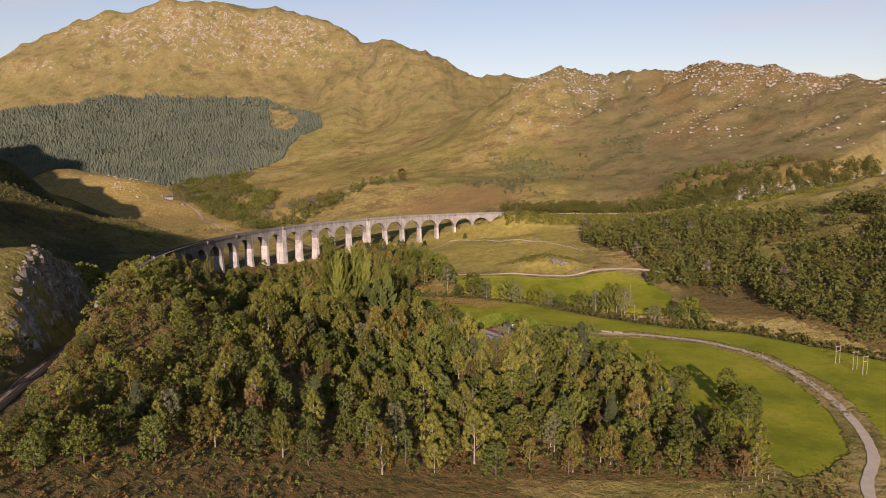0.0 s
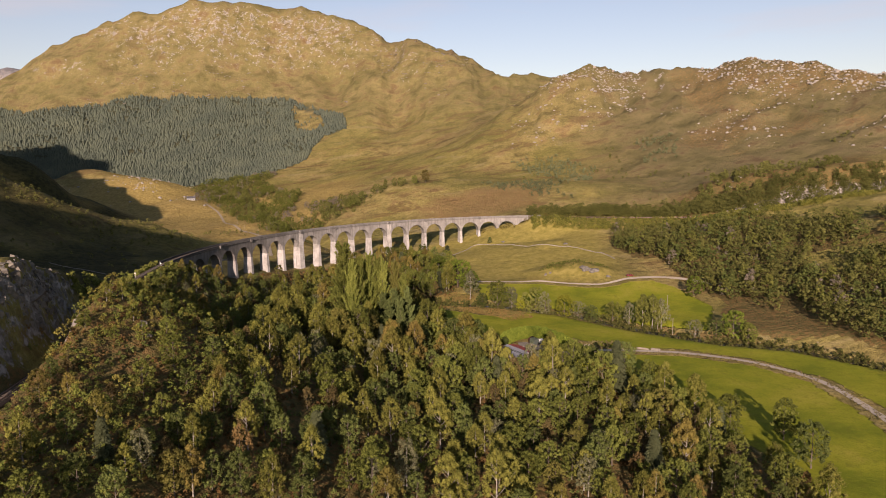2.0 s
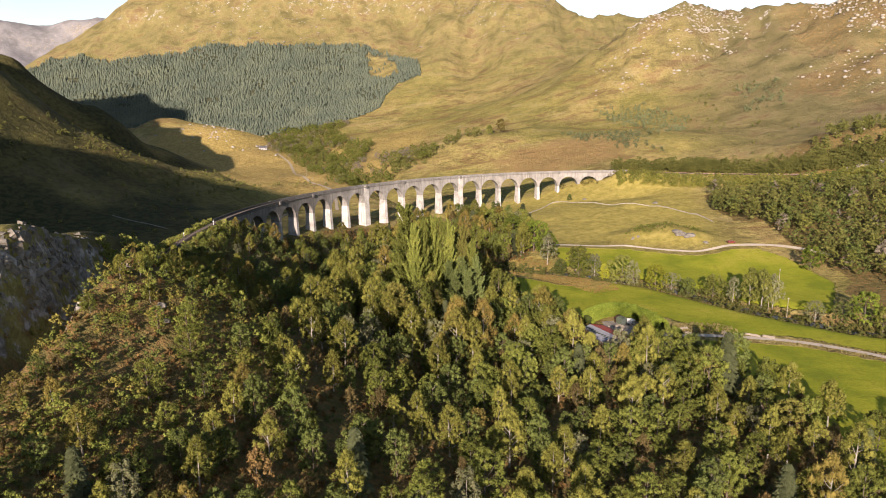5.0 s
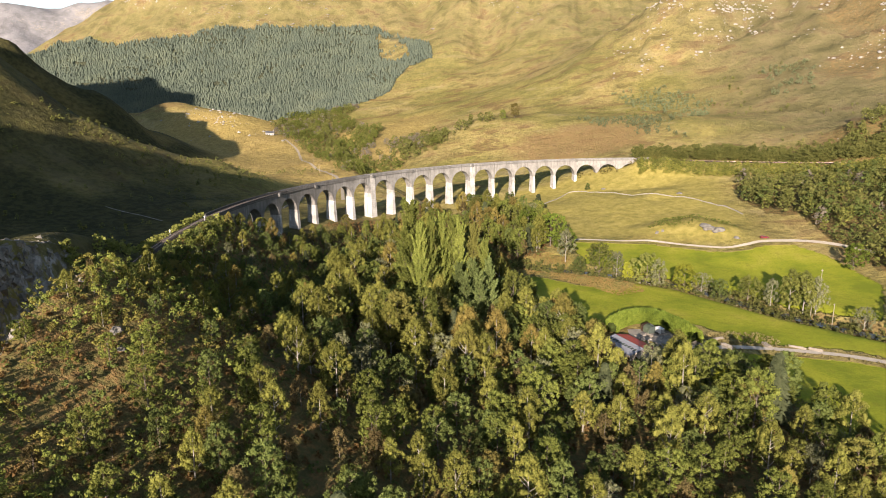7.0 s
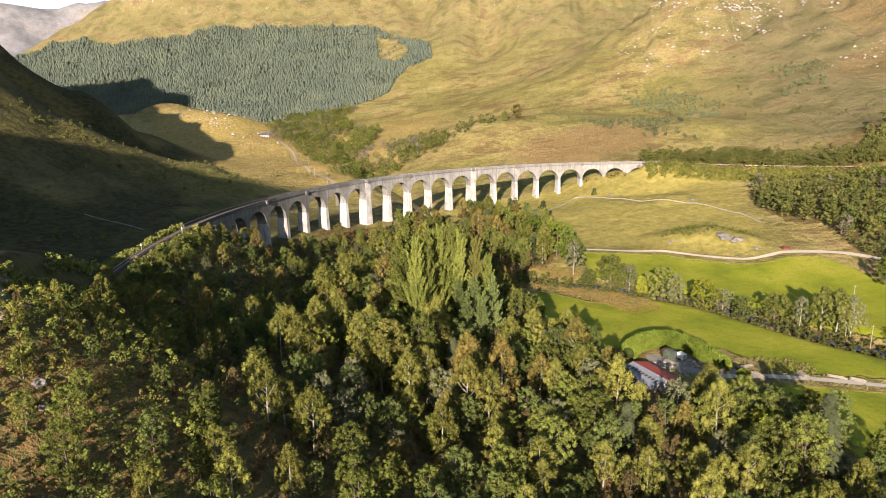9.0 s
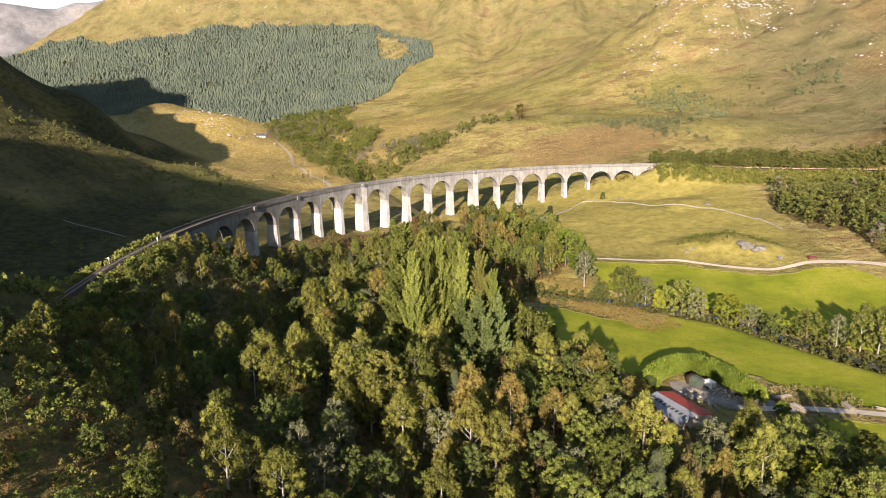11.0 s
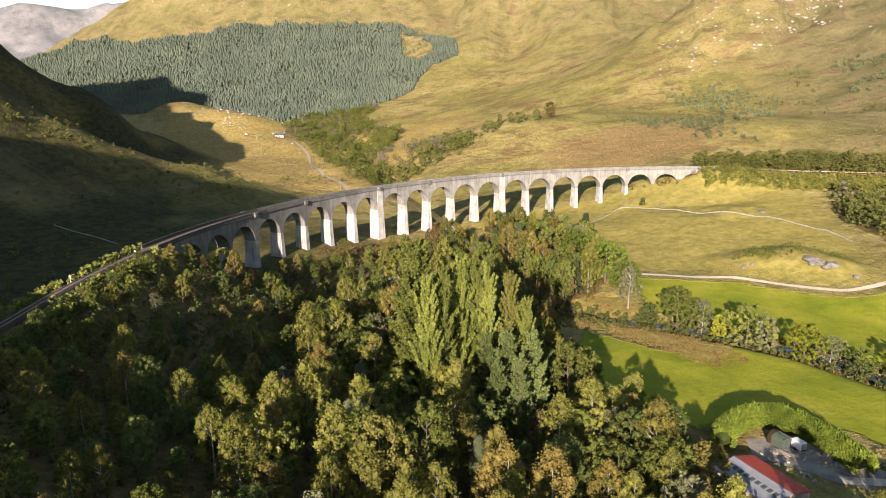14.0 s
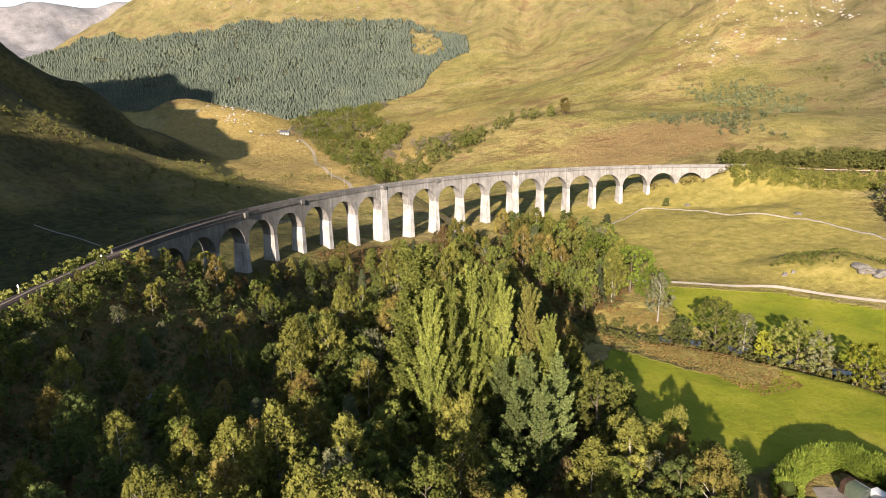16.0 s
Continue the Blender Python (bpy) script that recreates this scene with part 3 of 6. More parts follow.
OPEN_SLOPE = [(275, 490), (282, 433), (262, 404), (246, 422), (221, 408), (208, 420), (214, 445), (242, 446)]

xs = spaced(-4200, -250, 280, 4200, 3.0, 1.035, 12)
ys = spaced(-2600, 100, 620, 4600, 3.0, 1.035, 12)
gx, gy = np.meshgrid(xs, ys)
gz = land(gx, gy)
nx, ny = len(xs), len(ys)
idx = np.arange(nx * ny).reshape(ny, nx)
quads = np.stack([idx[:-1, :-1], idx[:-1, 1:], idx[1:, 1:], idx[1:, :-1]], -1).reshape(-1, 4)
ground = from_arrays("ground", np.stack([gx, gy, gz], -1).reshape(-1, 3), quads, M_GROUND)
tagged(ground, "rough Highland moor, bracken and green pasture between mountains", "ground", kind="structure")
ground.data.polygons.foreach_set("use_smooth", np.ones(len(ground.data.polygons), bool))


def sheet_z(x, y):
    """Height of the ground sheet itself, over its grid."""
    x, y = np.asarray(x, float), np.asarray(y, float)
    i = np.clip(np.searchsorted(xs, x) - 1, 0, nx - 2)
    j = np.clip(np.searchsorted(ys, y) - 1, 0, ny - 2)
    u, v = (x - xs[i]) / (xs[i + 1] - xs[i]), (y - ys[j]) / (ys[j + 1] - ys[j])
    a, b, c, d = gz[j, i], gz[j, i + 1], gz[j + 1, i + 1], gz[j + 1, i]
    one = np.where(u > v, a + u * (b - a) + v * (c - b), a + v * (d - a) + u * (c - d))
    two = np.where(u + v < 1, a + u * (b - a) + v * (d - a), c + (1 - u) * (d - c) + (1 - v) * (b - c))
    return np.maximum(one, two)


def cover(name, values):
    a = ground.data.attributes.new(name, "FLOAT", "POINT")
    a.data.foreach_set("value", np.asarray(values, np.float32).ravel())



def soft_inside(poly, edge=3.0):
    """1 inside a polygon, 0 outside, with a soft edge."""
    d, _ = line_distance(gx, gy, [(*q, 0.0) for q in poly + poly[:1]])
    return smooth(-edge, edge, np.where(inside(gx, gy, poly), d, -d))


cover("field", np.maximum.reduce([soft_inside(q) for q in (PASTURE_FIELD, RIVER_FIELD, NORTH_FIELD)]))
in_strip = soft_inside(STRIP, 2.0)
cover("meadow", 0.8 * in_strip + (1 - in_strip) * soft_inside([(-30, 470), (0, 450), (50, 452), (66, 446), (84, 441), (98, 446), (104, 474), (112, 570), (80, 600), (10, 610), (-60, 570), (-80, 530)], 14.0))
slope = np.hypot(np.gradient(gz, axis=1) / np.gradient(gx, axis=1), np.gradient(gz, axis=0) / np.gradient(gy, axis=0))
hi_rock = smooth(90, 200, gz) * 0.10 + smooth(240, 430, gz) * 0.14 + smooth(0.6, 1.3, slope) * 0.25
ridge_rock = 0.14 * smooth(115, 200, gz) * smooth(1500, 1150, gy) * smooth(100, 260, gx)
cut_d, _ = line_distance(gx, gy, TRACK_SOUTH)
east_d, _ = line_distance(gx, gy, TRACK_EAST)
cut_east = smooth(24, 14, east_d) * smooth(0.5, 0.9, slope) * smooth(205, 225, gx)
cut = smooth(16, 9, cut_d) * smooth(0.7, 1.3, slope) * smooth(250, 225, gy)
cover("high", np.maximum(0.68 * smooth(50, 240, gz), 0.95 * smooth(60, 260, gx) * smooth(600, 680, gy) * smooth(1500, 1300, gy)))
cover("golden", 0.75 * smooth(-140, -190, gx) * smooth(-620, -520, gx) * smooth(560, 640, gy) * smooth(1120, 1000, gy))
# only the far range takes the rock colour with haze in it
cover("hazy_rock", 0.92 * smooth(-1380, -1560, gx) * smooth(1500, 1900, gy))
cover("rock", 0.1 * smooth(2500, 2900, gy) + hi_rock + ridge_rock + 0.3 * cut + 0.55 * cut_east)
PLANT = [(-1400, 1330), (-1300, 1500), (-1230, 1585), (-1110, 1560), (-974, 1516), (-926, 1530), (-837, 1556), (-792, 1590), (-699, 1597), (-619, 1599), (-526, 1634), (-450, 1646), (-349, 1601), (-281, 1518),
         (-263, 1450), (-312, 1436), (-321, 1361), (-316, 1300), (-345, 1242), (-389, 1205), (-456, 1170), (-500, 1140), (-550, 1150), (-618, 1190), (-700, 1200), (-796, 1190), (-928, 1200), (-1100, 1200), (-1300, 1230)]
BARE_KNOLL = [(-424, 1618), (-398, 1530), (-352, 1480), (-318, 1490), (-345, 1570), (-380, 1600)]
cover("forest", 0.95 * (inside(gx, gy, PLANT) & ~inside(gx, gy, BARE_KNOLL)))
wood_floor = (inside(gx, gy, WOOD) & ~inside(gx, gy, STRIP)) | (inside(gx, gy, RIGHT_WOOD) & ~inside(gx, gy, OPEN_SLOPE)) | inside(gx, gy, BRACKEN_GAP) | (np.hypot((gx + 9) / 112, (gy - 30) / 140) + 0.5 * (fbm(gx, gy, 30, 3, 23) - 0.5) < 1)
cover("bracken", np.where(wood_floor, 1.0, 0.0) + 0.8 * smooth(1.2, 0.7, np.hypot((gx - 285) / 90, (gy - 632) / 42)) + 0.8 * smooth(38, 14, np.hypot(gx + 112, gy - 460)) + 0.4 * smooth(60, 10, np.hypot(gx + 55, gy - 500)))
heath = smooth(1, 0.4, np.hypot((gx - 15) / 105, (gy - 705) / 72)) * 0.62 + 0.25 * smooth(0.5, 0.7, fbm(gx, gy, 160, 3, 77)) * smooth(500, 700, gy) + 0.26 * smooth(120, 300, gx) * smooth(620, 760, gy) * smooth(0.3, 0.6, fbm(gx, gy, 70, 4, 79))
# shade on the steep hill west of the bridge, painted as darker ground
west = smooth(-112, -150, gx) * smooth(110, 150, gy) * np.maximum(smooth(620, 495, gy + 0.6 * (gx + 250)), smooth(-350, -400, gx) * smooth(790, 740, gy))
tan = np.maximum.reduce([soft_inside(q, 2.0) for q in (VERGE, ROUGH_EDGE)])
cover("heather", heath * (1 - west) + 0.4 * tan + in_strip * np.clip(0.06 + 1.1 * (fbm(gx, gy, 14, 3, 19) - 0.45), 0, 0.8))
# the painted shade is weaker along the sunlit strip; gorse darkens the hump
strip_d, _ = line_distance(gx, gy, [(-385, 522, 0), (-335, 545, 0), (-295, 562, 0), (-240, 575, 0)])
cover("shade_and_gorse", (1 - 0.3 * np.exp(-(strip_d / 24) ** 2)) * np.maximum(west, 0.5 * smooth(1.25, 0.5, np.hypot((gx - 75) / 25, (gy - 466 + 0.25 * (gx - 75)) / 10))) * np.clip(0.78 + 1.1 * (fbm(gx, gy, 38, 3, 61) - 0.35), 0.5, 1))


# ---- the railway bridge: 21 arches on a curve ----
CX, CY, R_IN, R_OUT, PHASE = 83.4, 370.8, 236.4, 242.2, 2.43
PITCH, KING, SPAN = 16.88, 2.2, 7.6
CROWN, DECK, SPRING = 25.0, 28.0, 17.4


def arc_s(k):
    """Place along the curve of an arch's centre (k whole) or a pier's (k + 0.5)."""
    s = (k - 11) * PITCH
    if k == 8.5 or k == 13.5:
        return s + (KING / 2 if k > 11 else -KING / 2)
    return s + (KING if k > 13.5 else -KING if k < 8.5 else 0)


def on_arc(s, r, z):
    a = PHASE - s / R_IN
    return (CX + r * math.cos(a), CY + r * math.sin(a), z)


def curved_block(bm, cols, r0, r1):
    """A solid along the curve from columns (s, bottom, top)."""
    rows = [[bm.verts.new(on_arc(s, r, z)) for r, z in ((r0, b), (r1, b), (r1, t), (r0, t))] for s, b, t in cols]
    for a, b in zip(rows, rows[1:]):
        for i in range(4):
            bm.faces.new((a[i], a[(i + 1) % 4], b[(i + 1) % 4], b[i]))
    bm.faces.new(rows[0])
    bm.faces.new(rows[-1])


viaduct = tagged(new("viaduct"), "long curved grey concrete railway viaduct with twenty-one round arches", "viaduct")
half = PITCH / 2
for k in range(1, 22):
    c = arc_s(k)
    lo = c - half - (KING / 2 if k in (9, 14) else 0)
    hi = c + half + (KING / 2 if k in (8, 13) else 0)
    bm = bmesh.new()
    cols = [(lo, SPRING, DECK)]
    for i in range(25):
        u = -SPAN * math.cos(math.pi * i / 24)
        cols.append((c + u, SPRING + math.sqrt(max(0, SPAN * SPAN - u * u)), DECK))
    cols.append((hi, SPRING, DECK))
    curved_block(bm, cols, R_IN, R_OUT)
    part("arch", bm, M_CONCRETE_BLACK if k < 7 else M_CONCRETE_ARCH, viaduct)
for k in range(1, 21):
    c = arc_s(k + 0.5)
    w = half - SPAN + (KING / 2 if k in (8, 13) else 0)
    foot = min(ground_at(*on_arc(c, r, 0)[:2]) for r in (R_IN, R_OUT)) - 1.2
    drop = SPRING - foot
    bm = bmesh.new()
    rows = []
    for z, grow in ((SPRING, 0.0), (SPRING - 0.02, 0.0), (foot, drop / 30)):
        e = 0.28 if k in (8, 13) else 0.0
        rows.append([bm.verts.new(on_arc(c + su * (w + grow * 0.9 + e * 0), r, z)) for su, r in ((-1, R_IN - grow - e), (1, R_IN - grow - e), (1, R_OUT + grow + e), (-1, R_OUT + grow + e))])
    for a, b in zip(rows, rows[1:]):
        for i in range(4):
            bm.faces.new((a[i], a[(i + 1) % 4], b[(i + 1) % 4], b[i]))
    bm.faces.new(rows[0])
    bm.faces.new(rows[-1])
    part("pier", bm, M_CONCRETE_WORN if k < 6 else M_CONCRETE, viaduct)

S0, S1 = arc_s(1) - half - 11, arc_s(21) + half + 10
steps = np.arange(S0, S1 + 0.1, 3.0)
for r in (R_IN, R_OUT):
    sgn = -1 if r == R_IN else 1
    a, b = sorted((r + sgn * 0.3, r - sgn * 0.5))
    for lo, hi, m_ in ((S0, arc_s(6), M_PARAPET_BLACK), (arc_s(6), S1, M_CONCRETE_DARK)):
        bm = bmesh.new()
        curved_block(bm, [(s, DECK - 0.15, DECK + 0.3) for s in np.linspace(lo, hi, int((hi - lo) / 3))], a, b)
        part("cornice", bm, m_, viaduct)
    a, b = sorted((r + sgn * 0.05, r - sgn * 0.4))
    # parapet concrete is black at the first arches, grey towards the far end
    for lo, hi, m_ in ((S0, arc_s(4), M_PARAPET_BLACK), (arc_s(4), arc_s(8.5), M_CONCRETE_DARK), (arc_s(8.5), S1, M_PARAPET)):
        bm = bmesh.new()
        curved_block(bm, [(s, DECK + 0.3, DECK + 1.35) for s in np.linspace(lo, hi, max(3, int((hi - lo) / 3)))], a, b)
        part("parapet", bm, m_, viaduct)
for lo, hi in ((S0, arc_s(1) - half), (arc_s(21) + half, S1)):
    bm = bmesh.new()
    curved_block(bm, [(s, 8.0, DECK) for s in np.linspace(lo, hi, 6)], R_IN, R_OUT)
    part("abutment", bm, M_CONCRETE_DARK, viaduct)
bm = bmesh.new()
curved_block(bm, [(s, DECK - 0.3, DECK + 0.42) for s in steps], R_IN + 0.5, R_OUT - 0.5)
part("ballast_bed", bm, M_BALLAST, viaduct, "dark brown ballast between the parapets")
# pilasters on the two king piers, and refuges along the parapet
for k in (8, 13):
    for r, o in ((R_IN, -0.28), (R_OUT, 0.28)):
        c = arc_s(k + 0.5)
        w = half - SPAN + KING / 2
        bm = bmesh.new()
        a, b = sorted((r + o, r - o))
        curved_block(bm, [(c - w, SPRING, DECK + 1.36), (c + w, SPRING, DECK + 1.36)], a, b)
        part("pilaster", bm, M_CONCRETE, viaduct)
for k in (3, 5.5, 8, 10.5, 13, 15.5, 18):
    for r, o in ((R_IN, -1), (R_OUT, 1)):
        c = arc_s(int(k) + 0.5)
        bm = bmesh.new()
        a, b = sorted((r + o * 0.06, r + o * 0.95))
        curved_block(bm, [(c - 0.9, DECK - 0.5, DECK + 1.33), (c + 0.9, DECK - 0.5, DECK + 1.33)], a, b)
        part("refuge", bm, M_CONCRETE_DARK, viaduct)


# ---- trees ----
def leaf_cloud(rng, centres, radii, per, size, flat=0.0, squash=0.8, slim=0.3):
    """Small leaf faces scattered over clumps."""
    cs = np.repeat(centres, per, axis=0)
    rs = np.repeat(radii, per)
    n = len(cs)
    d = rng.normal(size=(n, 3))
    d /= np.linalg.norm(d, axis=1, keepdims=True)
    rad = rs * (0.55 + 0.68 * rng.random(n) ** 0.8)
    p = cs + d * rad[:, None] * np.array([1, 1, squash])
    nrm = d + 0.5 * rng.normal(size=(n, 3)) + np.array([0, 0, flat])
    nrm /= np.linalg.norm(nrm, axis=1, keepdims=True)
    a = np.cross(nrm, rng.normal(size=(n, 3)))
    a /= np.linalg.norm(a, axis=1, keepdims=True)
    b = np.cross(nrm, a)
    s = size * (0.55 + 0.9 * rng.random(n))[:, None]
    v = np.stack([p - a * s * 0.5 - b * s * slim, p + a * s * 0.5 - b * s * slim, p + b * s * 0.65 + nrm * s * 0.2], 1)
    return v.reshape(-1, 3), np.arange(n * 3).reshape(-1, 3)


PHI = (1 + 5 ** 0.5) / 2
ICO_V = np.array([(-1, PHI, 0), (1, PHI, 0), (-1, -PHI, 0), (1, -PHI, 0), (0, -1, PHI), (0, 1, PHI), (0, -1, -PHI), (0, 1, -PHI), (PHI, 0, -1), (PHI, 0, 1), (-PHI, 0, -1), (-PHI, 0, 1)]) / math.hypot(1, PHI)
ICO_F = [f for f in combinations(range(12), 3) if all(abs(np.linalg.norm(ICO_V[a] - ICO_V[b]) - 1.0515) < 0.01 for a, b in combinations(f, 2))]


def clump_cores(rng, centres, radii, share, squash=0.8):
    """The dense inside of each leaf clump: an uneven many-sided lump of twigs and inner leaves."""
    out = []
    for c, r in zip(centres, radii):
        v = c + ICO_V * (r * share * (0.75 + 0.5 * rng.random((12, 1)))) * np.array([1, 1, squash])
        out.append(v[np.array(ICO_F)].reshape(-1, 3))
    return np.concatenate(out)


def crown_points(rng, kind, h):
    """Clump centres and sizes for a tree of height h."""
    if kind == "birch":
        n, w, z0 = 100, 0.235 * h, 0.2
    elif kind == "oak":
        n, w, z0 = 125, 0.33 * h, 0.16
    elif kind == "field":
        n, w, z0 = 130, 0.44 * h, 0.10
    elif kind == "alder":
        n, w, z0 = 110, 0.275 * h, 0.14
    else:
        n, w, z0 = 30, 0.4 * h, 0.1
    cs, rs = [], []
    lobes = rng.random(6) * 0.5 + 0.75
    for _ in range(n):
        t = rng.random() ** 0.85
        if kind == "birch":
            prof = math.sin(math.pi * min(1, 0.14 + 0.86 * t ** 0.8)) ** 0.7 + 0.08
        else:
            prof = math.sqrt(max(0.03, 1 - (1.7 * t - 0.75) ** 2))
        a = rng.random() * 2 * math.pi
        q = w * prof * math.sqrt(0.22 + 0.78 * rng.random()) * lobes[int(a / 1.0472) % 6]
        cs.append((q * math.cos(a), q * math.sin(a), h * (z0 + (0.95 - z0) * t)))
        rs.append(h * (0.020 + 0.040 * rng.random()) * (1.5 if kind == "shrub" else 1.0))
    return np.array(cs), np.array(rs)


def tree(name, kind, seed, h, leaves, size, leaf_mat, bark_mat, label, dense=1.0):
    """A tree: trunk with limbs, and a crown of small leaves."""
    rng = np.random.default_rng(seed)
    cs, rs = crown_points(rng, kind, h)
    root = tagged(new(name), label, "tree")
    bm = bmesh.new()
    lean = rng.normal(size=2) * 0.02 * h
    top = Vector((lean[0], lean[1], h * 0.86))
    tube(bm, [(0, 0, -0.8), (lean[0] * 0.2, lean[1] * 0.4, h * 0.3), tuple(top)], (0.017 * h + 0.03, 0.012 * h, 0.02), 6)
    order = rng.permutation(len(cs))[:9]
    for i in order:
        c = Vector(cs[i])
        z = max(h * 0.15, c.z - 0.9 * math.hypot(c.x, c.y) - 0.04 * h)
        s = z / (h * 0.86)
        b = Vector((lean[0] * s, lean[1] * s, z))
        m = b.lerp(c, 0.5) + Vector((0, 0, -0.015 * h))
        tube(bm, [b, m, c], (0.006 * h, 0.004 * h, 0.015), 4)
    part("trunk", bm, bark_mat, root)
    tall = 1.35 if kind == "birch" else 0.95
    v, _ = leaf_cloud(rng, cs, rs, max(4, leaves // len(cs)), size, 0.1, tall)
    if dense:
        v = np.concatenate([v, clump_cores(rng, cs[::2], rs[::2], 0.7 * dense, tall)])
    from_arrays("crown", v, np.arange(len(v)).reshape(-1, 3), leaf_mat, root)
    return root


def poplar(name, seed, h, leaves, size, leaf_mat, label, spread=0.15, rise=0.95):
    """A tall narrow tree: a straight leader with many rising branches, each a plume of leaves."""
    rng = np.random.default_rng(seed)
    root = tagged(new(name), label, "tree")
    bm = bmesh.new()
    tube(bm, [(0, 0, -0.8), (0, 0, h * 0.5), (0, 0, h * 0.97)], (0.013 * h, 0.008 * h, 0.02), 6)
    n = 84
    V = []
    for i in range(n):
        t = 0.06 + 0.92 * (i / n)
        a = i * 2.4 + rng.normal() * 0.4
        e = rise + 0.25 * t + 0.12 * rng.normal()
        ln = h * (spread * (1 - t) ** 0.6 * min(1.0, 0.55 + 2.2 * t) + 0.035) * (0.7 + 0.6 * rng.random()) / math.cos(min(1.2, e)) * 0.75
        d = np.array([math.cos(a) * math.cos(e), math.sin(a) * math.cos(e), math.sin(e)])
        base = np.array([0, 0, h * t])
        if i % 3 == 0:
            tube(bm, [tuple(base), tuple(base + d * ln * 0.8)], (0.004 * h * (1.1 - t), 0.012), 4)
        k = max(10, int(leaves / n * (0.5 + ln / (0.12 * h))))
        u = rng.random(k) ** 0.75
        q = rng.normal(size=(k, 3))
        q /= np.linalg.norm(q, axis=1, keepdims=True)
        wide = (0.021 * h * (1.1 - 0.85 * u) * (1.1 - 0.6 * t) + 0.08)[:, None]
        p = base + d * (ln * u)[:, None] + q * wide * rng.random((k, 1)) ** 0.5
        tip = d * 0.8 + q * 0.9 + 0.3 * rng.normal(size=(k, 3))
        tip /= np.linalg.norm(tip, axis=1, keepdims=True)
        sd = np.cross(tip, q + 0.5 * rng.normal(size=(k, 3)))
        sd /= np.linalg.norm(sd, axis=1, keepdims=True)
        s_ = (size * (0.6 + 0.8 * rng.random(k)))[:, None]
        V.append(np.stack([p - sd * s_ * 0.36, p + sd * s_ * 0.36, p + tip * s_], 1).reshape(-1, 3))
        cores = np.array([base + d * ln * f for f in (0.2, 0.55)])
        V.append(clump_cores(rng, cores, np.array([0.013 * h, 0.009 * h]) * (1.1 - 0.6 * t), 0.9, 1.3))
    part("trunk", bm, M_DARKBARK, root)
    v = np.concatenate(V)
    from_arrays("crown", v, np.arange(len(v)).reshape(-1, 3), leaf_mat, root)
    return root


def conifer(name, seed, h, leaves, size, label, width=0.2, leaf_mat=None):
    rng = np.random.default_rng(seed)
    root = tagged(new(name), label, "tree")
    bm = bmesh.new()
    tube(bm, [(0, 0, -0.8), (0, 0, h * 0.5), (0, 0, h)], (0.016 * h, 0.009 * h, 0.015), 6)
    part("trunk", bm, M_DARKBARK, root)
    t = rng.random(leaves) ** 0.8
    a = rng.random(leaves) * 2 * math.pi
    tier = 1 - 0.55 * ((t * h / 1.3) % 1.0)
    r = h * width * (1 - t) ** 0.85 * tier * (0.35 + 0.65 * np.sqrt(rng.random(leaves)))
    p = np.stack([r * np.cos(a), r * np.sin(a), h * (0.1 + 0.9 * t) - 0.35 * r], 1)
    out = np.stack([np.cos(a), np.sin(a), -0.35 + 0 * a], 1)
    side = np.stack([-np.sin(a), np.cos(a), 0.3 * rng.normal(size=leaves)], 1)
    s = (size * (0.7 + 0.6 * rng.random(leaves)))[:, None]
    v = np.stack([p - side * s * 0.5, p + side * s * 0.5, p + out * s], 1).reshape(-1, 3)
    from_arrays("crown", v, np.arange(leaves * 3).reshape(-1, 3), leaf_mat or M_CONIFER, root)
    return root


HIDE = pose(0, 0, 0)


def scatter(poly, spacing, seed, keep=None):
    """Jittered places inside a polygon."""
    r = np.random.default_rng(seed)
    px, py = [p[0] for p in poly], [p[1] for p in poly]
    X, Y = np.meshgrid(np.arange(min(px), max(px), spacing), np.arange(min(py), max(py), spacing))
    X = X + (r.random(X.shape) - 0.5) * spacing * 0.95
    Y = Y + (r.random(Y.shape) - 0.5) * spacing * 0.95
    ok = inside(X, Y, poly)
    if keep is not None:
        ok &= r.random(X.shape) < keep(X, Y)
    return X[ok], Y[ok]


def size_at(x, y, z):
    """Trees are low and wind-cut on the hill top, taller towards the bridge."""
    return (0.82 + 0.30 * smooth(225, 262, y)) * (1 - 0.2 * smooth(14, 24, z) - 0.36 * smooth(29, 38, z)) * (1 - 0.28 * smooth(-60, -80, x) * smooth(236, 246, y) * smooth(312, 292, y)) * (1 - 0.45 * smooth(-86, -100, x) * smooth(282, 300, y))


def plant(protos, xs_, ys_, r, smin=0.75, smax=1.25, sink=0.1):
    """Copies of the model trees at places; the models themselves stand at the first ones."""
    zs_ = land(xs_, ys_)
    for i, (x, y, z) in enumerate(zip(xs_, ys_, zs_)):
        p = protos[i % len(protos)]
        s = (smin + (smax - smin) * r.random()) * float(size_at(x, y, z))
        m = pose(float(x), float(y), float(z) - sink, 0, 0, r.random() * 360)
        if i < len(protos):
            p.matrix_basis = m @ Matrix.Diagonal((s, s, s * (0.9 + 0.25 * r.random()), 1))
        else:
            o = copy_thing(p, m)
            o.scale = (s, s, s * (0.9 + 0.25 * r.random()))


BIRCH_LABELS = ["slender birch tree with thin yellow-green leaves in the hillside wood", "pale-barked birch tree turning yellow in early autumn", "young birch tree with an open olive-green crown"]
OAK_LABELS = ["broad oak tree with a dense dark green crown", "spreading oak tree with olive leaves in the wood"]
ALDER_LABELS = ["dark green alder tree standing in the damp wood", "bushy alder tree with dull green leaves"]
birches = [tree("birch_tree", "birch", 100 + i, 12.5 + i * 0.6, 5000, 0.245, M_BIRCH, M_BARK, BIRCH_LABELS[i % 3]) for i in range(6)]
